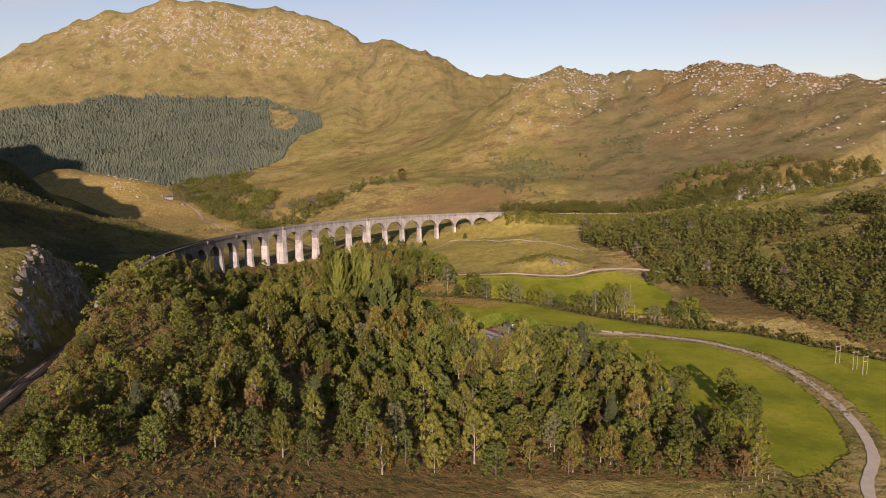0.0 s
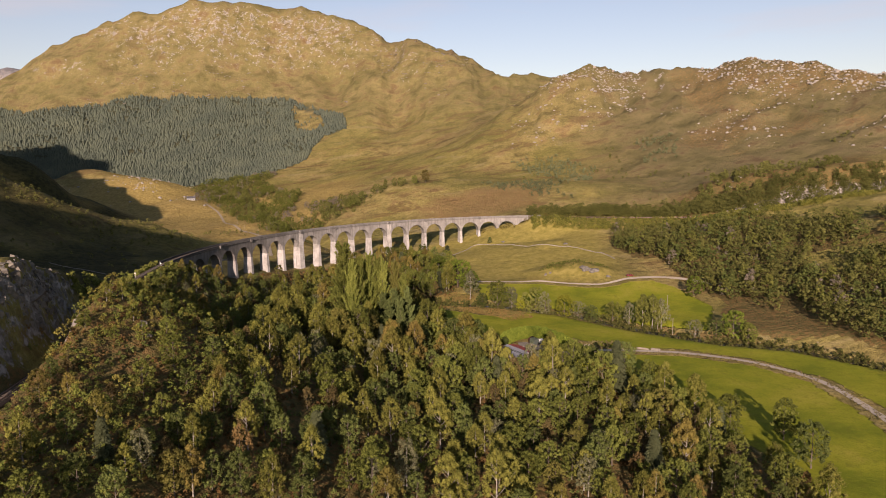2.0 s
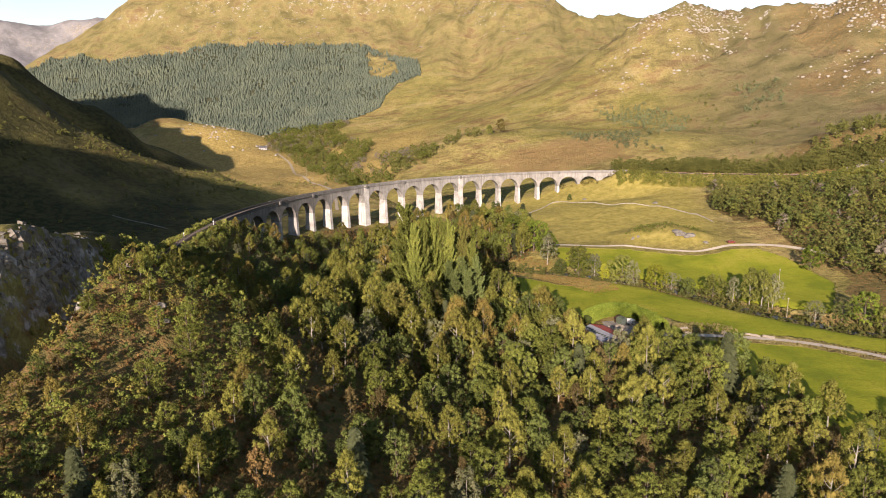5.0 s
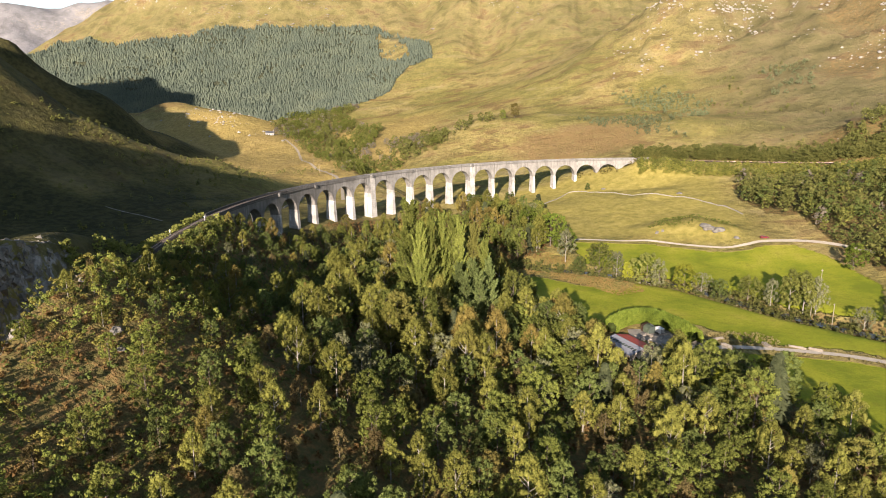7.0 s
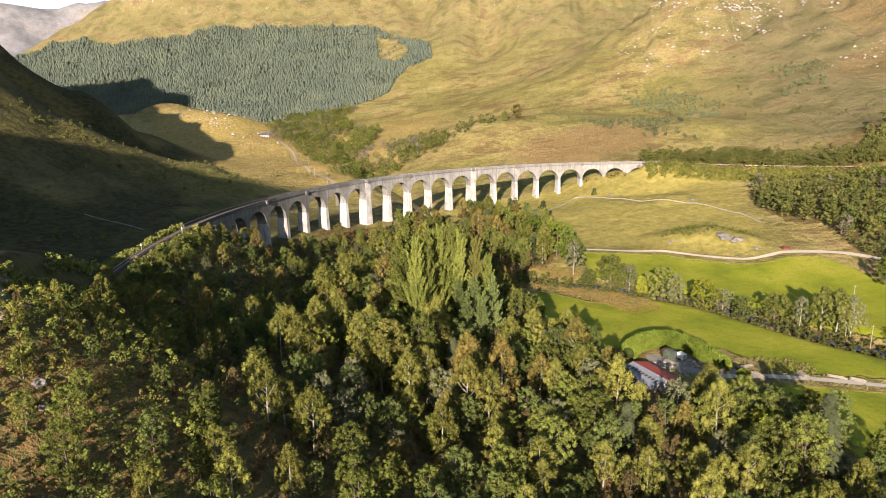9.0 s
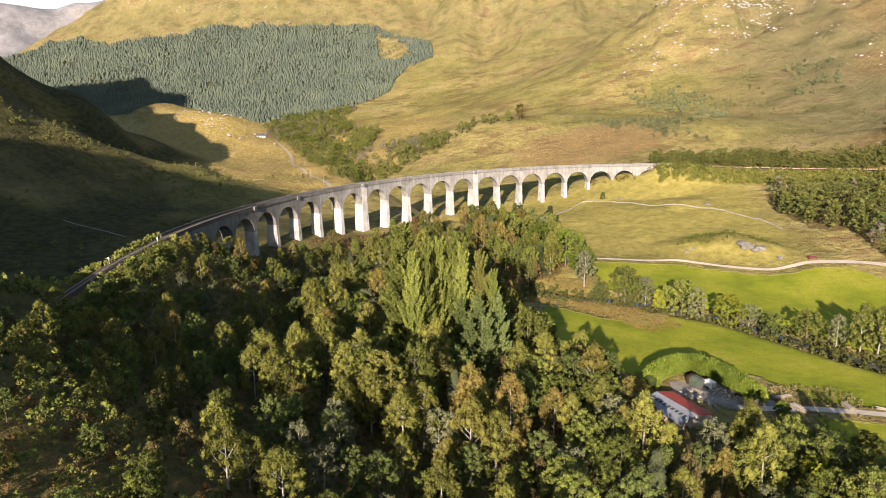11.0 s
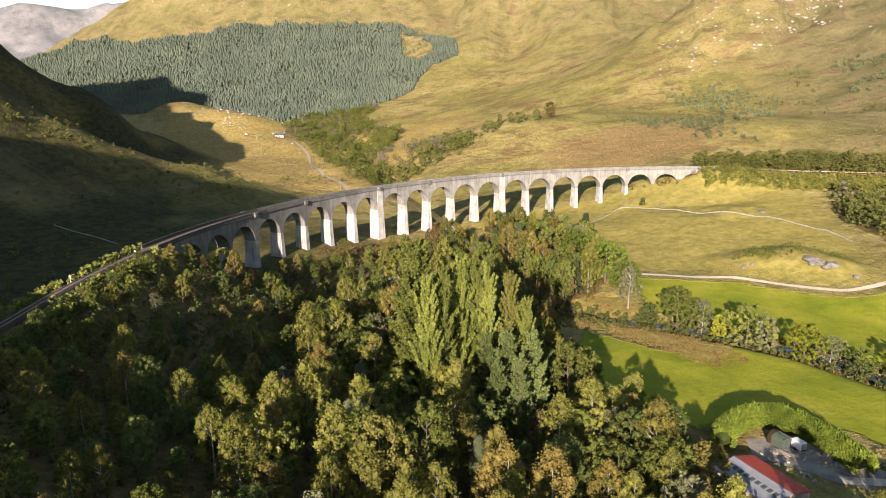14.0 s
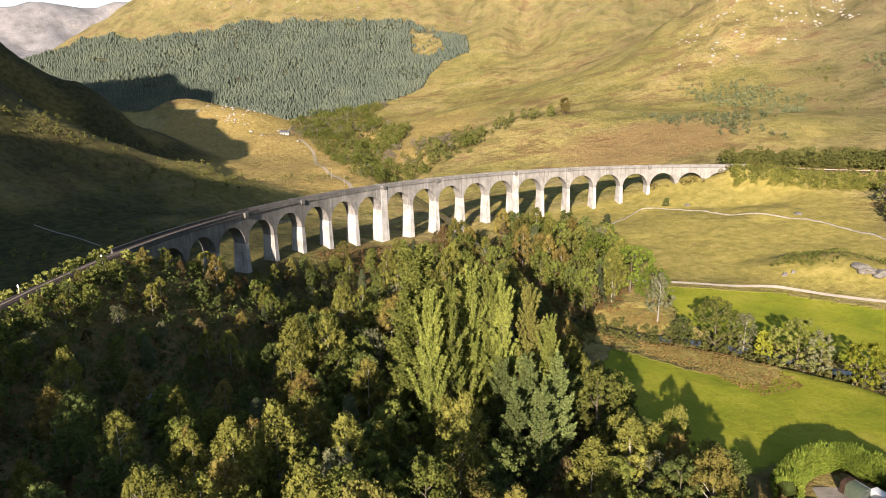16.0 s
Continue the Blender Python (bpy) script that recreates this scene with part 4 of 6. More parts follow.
oaks = [tree("oak_tree", "oak", 200 + i, 11.0 + i * 0.7, 5600, 0.255, M_OAK, M_DARKBARK, OAK_LABELS[i % 2]) for i in range(5)]
alders = [tree("alder_tree", "alder", 300 + i, 10.5 + i * 0.7, 5000, 0.245, M_ALDER, M_DARKBARK, ALDER_LABELS[i % 2]) for i in range(4)]
willows = [tree("willow_tree", "alder", 540 + i, 11.0 + i, 4200, 0.24, M_PALE, M_BARK, "pale grey-green willow tree in the wood", 0.8) for i in range(2)]
rowans = [tree("rowan_tree", "birch", 500 + i, 8.5 + i * 0.7, 3000, 0.225, M_ROWAN, M_DARKBARK, "thin rowan tree with russet and brown autumn leaves", 0.75) for i in range(3)]
pines = [conifer("spruce_tree", 520 + i, 11.0 + 1.5 * i, 1500, 0.95, "single grey-green spruce tree among broadleaved trees", 0.27) for i in range(3)]


def wood_density(x, y):
    d = np.full(np.shape(x), 0.95)
    d = np.where((x < -66) & (y < 178), 0.8, d)
    d = np.where(np.hypot((x + 81) / 7, (y - 170) / 11) < 1, 0.1, d)
    d = np.where(np.hypot(x + 112, y - 455) < 34, 0.12, d)
    d = np.where((x < -98) & (y > 236), 0.85, d)
    d = np.where(inside(x, y, STRIP), 0.15, d)
    d = np.where(np.hypot((x + 38) / 20, (y - 307) / 12) < 1, 0.25, d)
    d = np.where((x > 50) & (y > 268), 0.0, d)
    return np.where(np.hypot((x - 30) / 28, (y - 302) / 27) < 1, 0.0, d)


wx, wy = scatter(WOOD, 6.9, 5, wood_density)
trk, _ = line_distance(wx, wy, TRACK_SOUTH)
rvr, _ = line_distance(wx, wy, RIVER)
ok = (trk > 7) & (rvr > 6)
wx, wy = wx[ok], wy[ok]
pick = np.random.default_rng(3).random(len(wx))
r1 = np.random.default_rng(8)
for protos, lo, hi in ((birches, 0, 0.31), (oaks, 0.31, 0.57), (alders, 0.57, 0.77), (willows, 0.77, 0.81), (rowans, 0.81, 0.968), (pines, 0.968, 1.01)):
    b = (pick >= lo) & (pick < hi)
    plant(protos, wx[b], wy[b], r1)
POPLARS = [(-55.3, 312.0, 40.6), (-50.2, 303.0, 33.8), (-47.3, 308.0, 35.1), (-44.8, 316.0, 37.1), (-41.2, 318.0, 35.7), (-38.4, 317.0, 35.2), (-33.1, 320.0, 34.2), (-28.5, 315.0, 29.4)]
poplars = [poplar("poplar_tree", 400 + i, 28.0 + 1.5 * i, 9000, 0.36, M_POPLAR, "tall narrow poplar tree with pale green leaves") for i in range(3)]
for i, (x, y, tall_) in enumerate(POPLARS):
    q = poplars[i % 3] if i < 3 else copy_thing(poplars[i % 3], HIDE)
    k = tall_ / (28.0 + 1.5 * (i % 3))
    fat = 1.35 if i == 0 else 0.85
    q.matrix_basis = pose(x, y, ground_at(x, y) - 0.2, 0, 0, 77 * i) @ Matrix.Diagonal((k * fat, k * fat, k, 1))
ASPENS = [(-32.0, 308.0, 24.2), (-26.3, 308.0, 24.6), (-37.4, 311.0, 21.6), (-28.5, 300.0, 20.9), (-33.4, 299.0, 19.2)]
aspens = [poplar("aspen_tree", 430 + i, 19.0 + 1.5 * i, 6200, 0.36, M_ASPEN, "grey-green aspen tree with silvery leaves beside the poplars", 0.19, 0.75) for i in range(2)]
for i, (x, y, tall_) in enumerate(ASPENS):
    q = aspens[i] if i < 2 else copy_thing(aspens[i % 2], HIDE)
    q.matrix_basis = pose(x, y, ground_at(x, y) - 0.2, 0, 0, 61 * i) @ Matrix.Scale(tall_ / (19.0 + 1.5 * (i % 2)), 4)


def far_forest(name, places, h, leaves, size, material, label, kind, seed):
    """Many small trees joined as one mesh: far woods."""
    r = np.random.default_rng(seed)
    allv, allf, n = [], [], 0
    models = []
    for i in range(6):
        if kind == "conifer":
            tris = []
            for z0, z1, w in ((0.0, 0.6, 0.46), (0.22, 0.8, 0.34), (0.46, 1.0, 0.2)):
                jit = 0.75 + 0.5 * r.random(6)
                ring = [(w * jit[k] * math.cos(k * 1.0472 + z0), w * jit[k] * math.sin(k * 1.0472 + z0), z0 + 0.06 * r.random()) for k in range(6)]
                for k in range(6):
                    tris += [ring[k], ring[(k + 1) % 6], (0.0, 0.0, z1)]
            models.append(np.array(tris))
        else:
            cs, rs = crown_points(r, kind, 1.0)
            cs, rs = cs[::3], rs[::3] * 1.45
            per = max(2, leaves // len(cs))
            v, _ = leaf_cloud(r, cs, rs, per, size / h)
            if kind in ("oak", "birch", "field"):
                v = np.concatenate([v, clump_cores(r, cs[::4], rs[::4], 1.0)])
            models.append(v)
    X, Y = places
    Z = sheet_z(X, Y)
    for i, (x, y, z) in enumerate(zip(X, Y, Z)):
        m = models[i % 6]
        s = h * (0.6 + 0.7 * r.random())
        a = r.random() * 6.28
        c, d = math.cos(a), math.sin(a)
        v = np.stack([x + s * (m[:, 0] * c - m[:, 1] * d), y + s * (m[:, 0] * d + m[:, 1] * c), z - 0.3 + s * m[:, 2]], 1)
        allv.append(v)
    v = np.concatenate(allv)
    return tagged(from_arrays(name, v, np.arange(len(v)).reshape(-1, 3), material), label, "trees", kind="stuff")


rx_, ry_ = scatter(RIGHT_WOOD, 6.6, 61, lambda x, y: np.where(inside(x, y, BRACKEN_GAP) | inside(x, y, OPEN_SLOPE), 0.14, 0.95))
vk = 0.92 * np.random.default_rng(4).random(len(rx_)) + 0.5 * (fbm(rx_, ry_, 30, 2, 66) - 0.5)
for nm, lo, hi, m_, kd, lb in (("valley_wood", -1, 0.55, M_WOODLAND, "oak", "mixed green and brown woodland on the valley side"), ("valley_birches", 0.55, 0.72, M_OLIVE, "birch", "olive birch woodland on the valley side"),
                               ("valley_oaks", 0.72, 0.92, M_ALDER, "oak", "dark green oak woodland on the valley side"), ("valley_rowans", 0.92, 3, M_BRUSH, "birch", "grey half-bare woodland on the valley side")):
    b = (vk >= lo) & (vk < hi)
    far_forest(nm, (rx_[b], ry_[b]), 12.0, 330, 0.58, m_, lb, kd, 71)
# spruce plantation on the mountain's lower slope
rp = np.random.default_rng(63)
fx_, fy_ = rp.uniform(-1400, -263, 36000), rp.uniform(1140, 1646, 36000)
gap_ = np.where(inside(fx_, fy_, BARE_KNOLL), 0.02, np.where(fbm(fx_, fy_, 90, 2, 55) < 0.24, 0.3, 1.0))
ok = inside(fx_, fy_, PLANT) & (rp.random(36000) < gap_)
fx_, fy_ = fx_[ok], fy_[ok]
far_forest("spruce_plantation", (fx_, fy_), 8.0, 30, 3.1, M_SPRUCE, "dense dark spruce plantation on the mountain slope", "conifer", 73)


# ---- strips on the ground: river, roads, railway ----
def path_points(pts, step):
    """Points along a smooth line through the given ones."""
    p = [Vector((*q, 0.0)) if len(q) == 2 else Vector(q) for q in pts]
    p = [2 * p[0] - p[1]] + p + [2 * p[-1] - p[-2]]
    out = []
    for a, b, c, d in zip(p, p[1:], p[2:], p[3:]):
        n = max(2, int((c - b).length / step))
        for i in range(n):
            t = i / n
            out.append(0.5 * (2 * b + (c - a) * t + (2 * a - 5 * b + 4 * c - d) * t * t + (3 * b - a - 3 * c + d) * t ** 3))
    return out + [p[-2]]


def ribbon(name, pts, width, lift, material, label, step=2.0, drape=True, across=5, uneven=0.15):
    """A strip that lies on the ground."""
    line = path_points(pts, step)
    r = np.random.default_rng(len(line))
    verts = []
    for i, q in enumerate(line):
        d = (line[min(i + 1, len(line) - 1)] - line[max(i - 1, 0)])
        d.z = 0
        d.normalize()
        nrm = Vector((-d.y, d.x, 0))
        w = (width(i / len(line)) if callable(width) else width) * (1 + uneven * (r.random() - 0.5))
        for j in range(across):
            s = (j / (across - 1) - 0.5) * w
            v = q + nrm * s
            verts.append((v.x, v.y, v.z))
    v = np.array(verts)
    if drape:
        v[:, 2] = sheet_z(v[:, 0], v[:, 1]) + lift
    else:
        v[:, 2] += lift
    n = len(line)
    k = np.arange(n * across).reshape(n, across)
    f = np.stack([k[:-1, :-1], k[:-1, 1:], k[1:, 1:], k[1:, :-1]], -1).reshape(-1, 4)[:, ::-1]
    return tagged(from_arrays(name, v, f, material), label, name.split("_")[0], kind="structure")


ribbon("water", RIVER, 5.4, -0.3, M_WATER, "shallow dark river between stony banks", 4.0, False, 3)
FARM_ROAD = [(40, 304), (50, 305), (64, 306.5), (93, 303.5), (119, 288), (133.5, 266), (135.5, 232), (130.5, 200), (121, 175), (105, 151), (98, 110), (90, 40), (74, -60), (66, -220)]
ribbon("road", FARM_ROAD, lambda t: 2.9 + 1.5 * math.exp(-((t - 0.68) / 0.1) ** 2), 0.16, M_GRAVEL, "pale gravel farm road curving through green fields")
ribbon("road_north", [(-4, 453), (10, 452.5), (31, 451.5), (50, 450.5), (66, 444), (83, 437.5), (95, 439.5), (104, 443), (119, 442), (134, 436), (150, 420)], lambda t: 2.0 + 1.3 * smooth(0.55, 0.75, t), 0.16, M_GRAVEL, "pale gravel track below the rough pasture")
ribbon("road_glen", [(-360, 905), (-323, 857), (-290, 790), (-271, 758), (-231, 700), (-195, 640), (-165, 560)], 2.8, 0.3, M_TRACK, "narrow pale track going up the glen", 4.0)
ribbon("path", [(-276, 438), (-262, 436), (-250, 434), (-232, 428)], 0.8, 0.2, M_STONE, "thin pale footpath over shaded moor", 4.0)
yard = ribbon("yard", [(24, 314), (32, 314), (39, 311), (48, 305)], lambda t: 9 + 5 * math.sin(3.1 * t), 0.12, M_YARD, "grey gravel yard beside the farm sheds", 1.5, True, 9)

MID_R = (R_IN + R_OUT) / 2
on_bridge = [on_arc(s, MID_R, DECK + 0.42) for s in np.arange(S0, S1, 8.0)]
RAILWAY = [Vector(p) for p in TRACK_SOUTH[:-1]] + [Vector(p) for p in on_bridge] + [Vector(p) for p in TRACK_EAST[1:]]
RAILWAY = path_points([tuple(p) for p in RAILWAY], 1.0)


def resample(line, step):
    out, left = [line[0]], step
    for a, b in zip(line, line[1:]):
        d = (b - a).length
        while left <= d and d > 0:
            a = a.lerp(b, left / d)
            out.append(a)
            d, left = (b - a).length, step
        left -= d
    return out


def frames_along(line):
    for i, q in enumerate(line):
        d = line[min(i + 1, len(line) - 1)] - line[max(i - 1, 0)]
        d.z = 0
        d.normalize()
        yield q, d, Vector((-d.y, d.x, 0))


railway = tagged(new("railway_track"), "single railway line of steel rails on dark ballast", "railway track", kind="structure")
line = resample(RAILWAY, 2.0)
bed_v = []
for q, d, nrm in frames_along(line):
    for s, z in ((-2.1, -0.35), (-1.5, -0.02), (1.5, -0.02), (2.1, -0.35)):
        bed_v.append(tuple(q + nrm * s + Vector((0, 0, z))))
k = np.arange(len(bed_v)).reshape(-1, 4)
from_arrays("ballast", bed_v, np.stack([k[:-1, :-1], k[:-1, 1:], k[1:, 1:], k[1:, :-1]], -1).reshape(-1, 4)[:, ::-1], M_BALLAST, railway)
for side in (-0.755, 0.755):
    vs_ = []
    for q, d, nrm in frames_along(line):
        for s, z in ((-0.06, 0.1), (-0.045, 0.27), (0.045, 0.27), (0.06, 0.1)):
            vs_.append(tuple(q + nrm * (side + s) + Vector((0, 0, z))))
    from_arrays("rail", vs_, np.stack([k[:-1, :-1], k[:-1, 1:], k[1:, 1:], k[1:, :-1]], -1).reshape(-1, 4)[:, ::-1], M_RAIL, railway)
sv, sf = [], []
for q, d, nrm in frames_along(resample([p for p in RAILWAY if 100 < p.y < 620 and p.x < 120], 0.75)):
    o = len(sv)
    for a, b, z in ((-1, -1, 0.0), (1, -1, 0.0), (1, 1, 0.0), (-1, 1, 0.0), (-1, -1, 0.11), (1, -1, 0.11), (1, 1, 0.11), (-1, 1, 0.11)):
        sv.append(tuple(q + nrm * (a * 1.28) + d * (b * 0.125) + Vector((0, 0, z))))
    for f in ((4, 5, 6, 7), (0, 1, 5, 4), (1, 2, 6, 5), (2, 3, 7, 6), (3, 0, 4, 7)):
        sf.append([o + i for i in f])
tagged(from_arrays("sleepers", sv, sf, M_SLEEPER, railway), kind="stuff")


# ---- stones ----
def rock(bm, x, y, z, size, r, squash=0.6, cuts=2):
    made = bmesh.ops.create_icosphere(bm, subdivisions=cuts, radius=1.0)
    ph = r.random(3) * 50
    sx, sy = size * (0.7 + 0.6 * r.random()), size * (0.7 + 0.6 * r.random())
    a = r.random() * 6.28
    for v in made["verts"]:
        k = 0.72 + 0.5 * noise.noise(Vector((v.co.x * 1.3 + ph[0], v.co.y * 1.3 + ph[1], v.co.z * 1.3 + ph[2])))
        p = v.co * k
        px, py = p.x * sx, p.y * sy
        v.co = (x + px * math.cos(a) - py * math.sin(a), y + px * math.sin(a) + py * math.cos(a), z + p.z * size * squash)


def stones(name, places, lo, hi, label, seed, squash=0.6, material=None, stretch=0.0):
    r = np.random.default_rng(seed)
    base = []
    for i in range(5):
        bm = bmesh.new()
        rock(bm, 0, 0, 0, 1.0, r, squash, 1)
        bm.verts.ensure_lookup_table()
        base.append((np.array([v.co[:] for v in bm.verts]), np.array([[v.index for v in f.verts] for f in bm.faces])))
        bm.free()
    X, Y = places
    Z = sheet_z(X, Y)
    V, F, o = [], [], 0
    for i in range(len(X)):
        v, f = base[i % 5]
        s, a = lo + (hi - lo) * r.random() ** 2.5, r.random() * 6.28
        if stretch:
            a = 0.5 * r.normal()
            v = v * np.array([stretch * (0.6 + 0.8 * r.random()), 0.9, 1.0])
        c, d = math.cos(a), math.sin(a)
        V.append(np.stack([X[i] + s * (v[:, 0] * c - v[:, 1] * d), Y[i] + s * (v[:, 0] * d + v[:, 1] * c), Z[i] + s * v[:, 2]], 1))
        F.append(f + o)
        o += len(v)
    return tagged(from_arrays(name, np.concatenate(V), np.concatenate(F), material or M_STONE), label, "rocks", kind="stuff")


r = np.random.default_rng(91)
river_line = [p for p in path_points(RIVER, 1.0) if p.y < 600]
pick_ = r.integers(0, len(river_line), 1100)
off = r.normal(size=(1100, 2)) * 3.4
stones("river_stones", (np.array([river_line[i].x for i in pick_]) + off[:, 0], np.array([river_line[i].y for i in pick_]) + off[:, 1]), 0.2, 0.9, "pale rounded stones along the river bed", 92, 0.5)
# outcrops on the mountain sides, thickest on the near ridge's brow
N_ = 180000
ox, oy = r.uniform(-900, 760, N_), r.uniform(620, 2050, N_)
oz = land(ox, oy)
clump = fbm(ox, oy, 80, 5, 88)
brow = smooth(80, 165, oz) * smooth(30, 130, ox) * smooth(1330, 1230, oy)
hump = np.exp(-((ox + 440) / 85) ** 2 - ((oy - 965) / 50) ** 2) + np.exp(-((ox - 280) / 60) ** 2 - ((oy - 632) / 26) ** 2)
pick_ridge = r.random(N_) < smooth(0.40, 0.64, clump) * (0.75 * brow + 0.35 * hump)
pick_high = (r.random(N_) < smooth(0.5, 0.68, clump) * 0.10 * smooth(170, 330, oz)) & ~pick_ridge
stones("ridge_outcrops", (ox[pick_ridge], oy[pick_ridge]), 0.5, 3.4, "pale grey rock slabs breaking through the ridge", 93, 0.75, M_OUTCROP, 1.25)
stones("outcrops", (ox[pick_high], oy[pick_high]), 0.9, 5.0, "grey rock outcrops scattered over the mountain side", 94, 0.4, M_FELL, 1.5)
for x, y, s, q in ((53, 459, 1.9, 0.9), (56, 459.5, 1.5, 0.9), (79, 456, 5.5, 0.45), (84, 452.5, 5.0, 0.45), (92, 447, 2.2, 0.5), (78, 540, 3.0, 0.4), (-112, 300, 1.6, 0.7), (-86, 190, 1.7, 0.7), (-83, 187, 1.2, 0.7), (30, 573, 2.0, 0.4)):
    bm = bmesh.new()
    rock(bm, 0, 0, 0, s, r, q, 3)
    ob = part("boulder", bm, M_BOULDER, None)
    ob.location = (x, y, ground_at(x, y) - 0.1 * s * q)
    tagged(ob, "pale grey boulder lying in rough grass", "boulder", "boulders in the pasture")


# the crag above the cutting
crag = tagged(new("crag"), "weathered dark grey rock crag above the railway cutting", "rock")
rc = np.random.default_rng(17)
def angular(bm, x, y, z, size, r):
    """A broken block of rock with flat, slanting faces."""
    made = bmesh.ops.create_cube(bm, size=1.0)
    turn_ = pose(0, 0, 0, r.normal() * 22, r.normal() * 22, r.random() * 360)
    k = (size * (0.7 + 0.9 * r.random()), size * (0.5 + 0.5 * r.random()), size * (0.8 + 0.9 * r.random()))
    for v in made["verts"]:
        q = Vector((v.co.x * k[0] * (0.7 + 0.6 * r.random()), v.co.y * k[1] * (0.7 + 0.6 * r.random()), v.co.z * k[2] * (0.7 + 0.6 * r.random())))
        v.co = turn_ @ q + Vector((x, y, z))


bm = bmesh.new()
for x0, y0, x1, y1, count, big in ((-116, 166, -115.5, 182, 60, 1.5), (-115.5, 180, -118, 192, 110, 1.6), (-118, 190, -122, 204, 130, 1.6), (-122, 202, -129, 218, 110, 1.5), (-128, 216, -138, 236, 80, 1.4), (-101, 194, -105, 206, 16, 1.0)):
    for i in range(count):
        t = rc.random()
        x, y = x0 + t * (x1 - x0) + 2.6 * rc.normal(), y0 + t * (y1 - y0) + 1.5 * rc.normal()
        angular(bm, x, y, float(sheet_z(x, y)) - 0.55 * big, big * (0.4 + 0.7 * rc.random() ** 2), rc)
tagged(part("rock_face", bm, M_CRAG, crag), kind="stuff")


# dry stone wall over the pasture
def stone_wall(pts, h, w, label):
    line = resample(path_points(pts, 1.5), 1.3)
    r = np.random.default_rng(7)
    vs_, n = [], 0
    for q, d, nrm in frames_along(line):
        z = ground_at(q.x, q.y)
        hh = h * (0.75 + 0.5 * r.random())
        for s, zz in ((-w * 0.6, -0.3), (-w * 0.4, hh), (w * 0.4, hh * 0.97), (w * 0.6, -0.3)):
            p = q + nrm * (s + 0.12 * (r.random() - 0.5))
            vs_.append((p.x, p.y, z + zz))
    k = np.arange(len(vs_)).reshape(-1, 4)
    f = np.stack([k[:-1, :-1], k[:-1, 1:], k[1:, 1:], k[1:, :-1]], -1).reshape(-1, 4)[:, ::-1]
    return tagged(from_arrays("dry_stone_wall", vs_, f, M_WALLSTONE), label, "wall")


stone_wall([(-12, 545), (-2, 562), (7, 574), (25, 565), (48, 548), (69, 538), (86, 524), (100, 505), (106, 488)], 0.55, 0.5, "low tumbled dry stone wall across rough pasture")
stone_wall([(-186, 490), (-190, 520), (-198, 560), (-205, 600)], 0.8, 0.8, "low ruined dry stone wall on shaded moor")


# ---- trees that stand singly or in rows ----
def single(name, kind, seed, x, y, h, leaves, size, lm, bark, label):
    t = tree(name, kind, seed, h, leaves, size, lm, bark, label)
    t.location = (x, y, ground_at(x, y) - 0.1)
    t.rotation_euler = (0, 0, seed * 1.7)
    return t


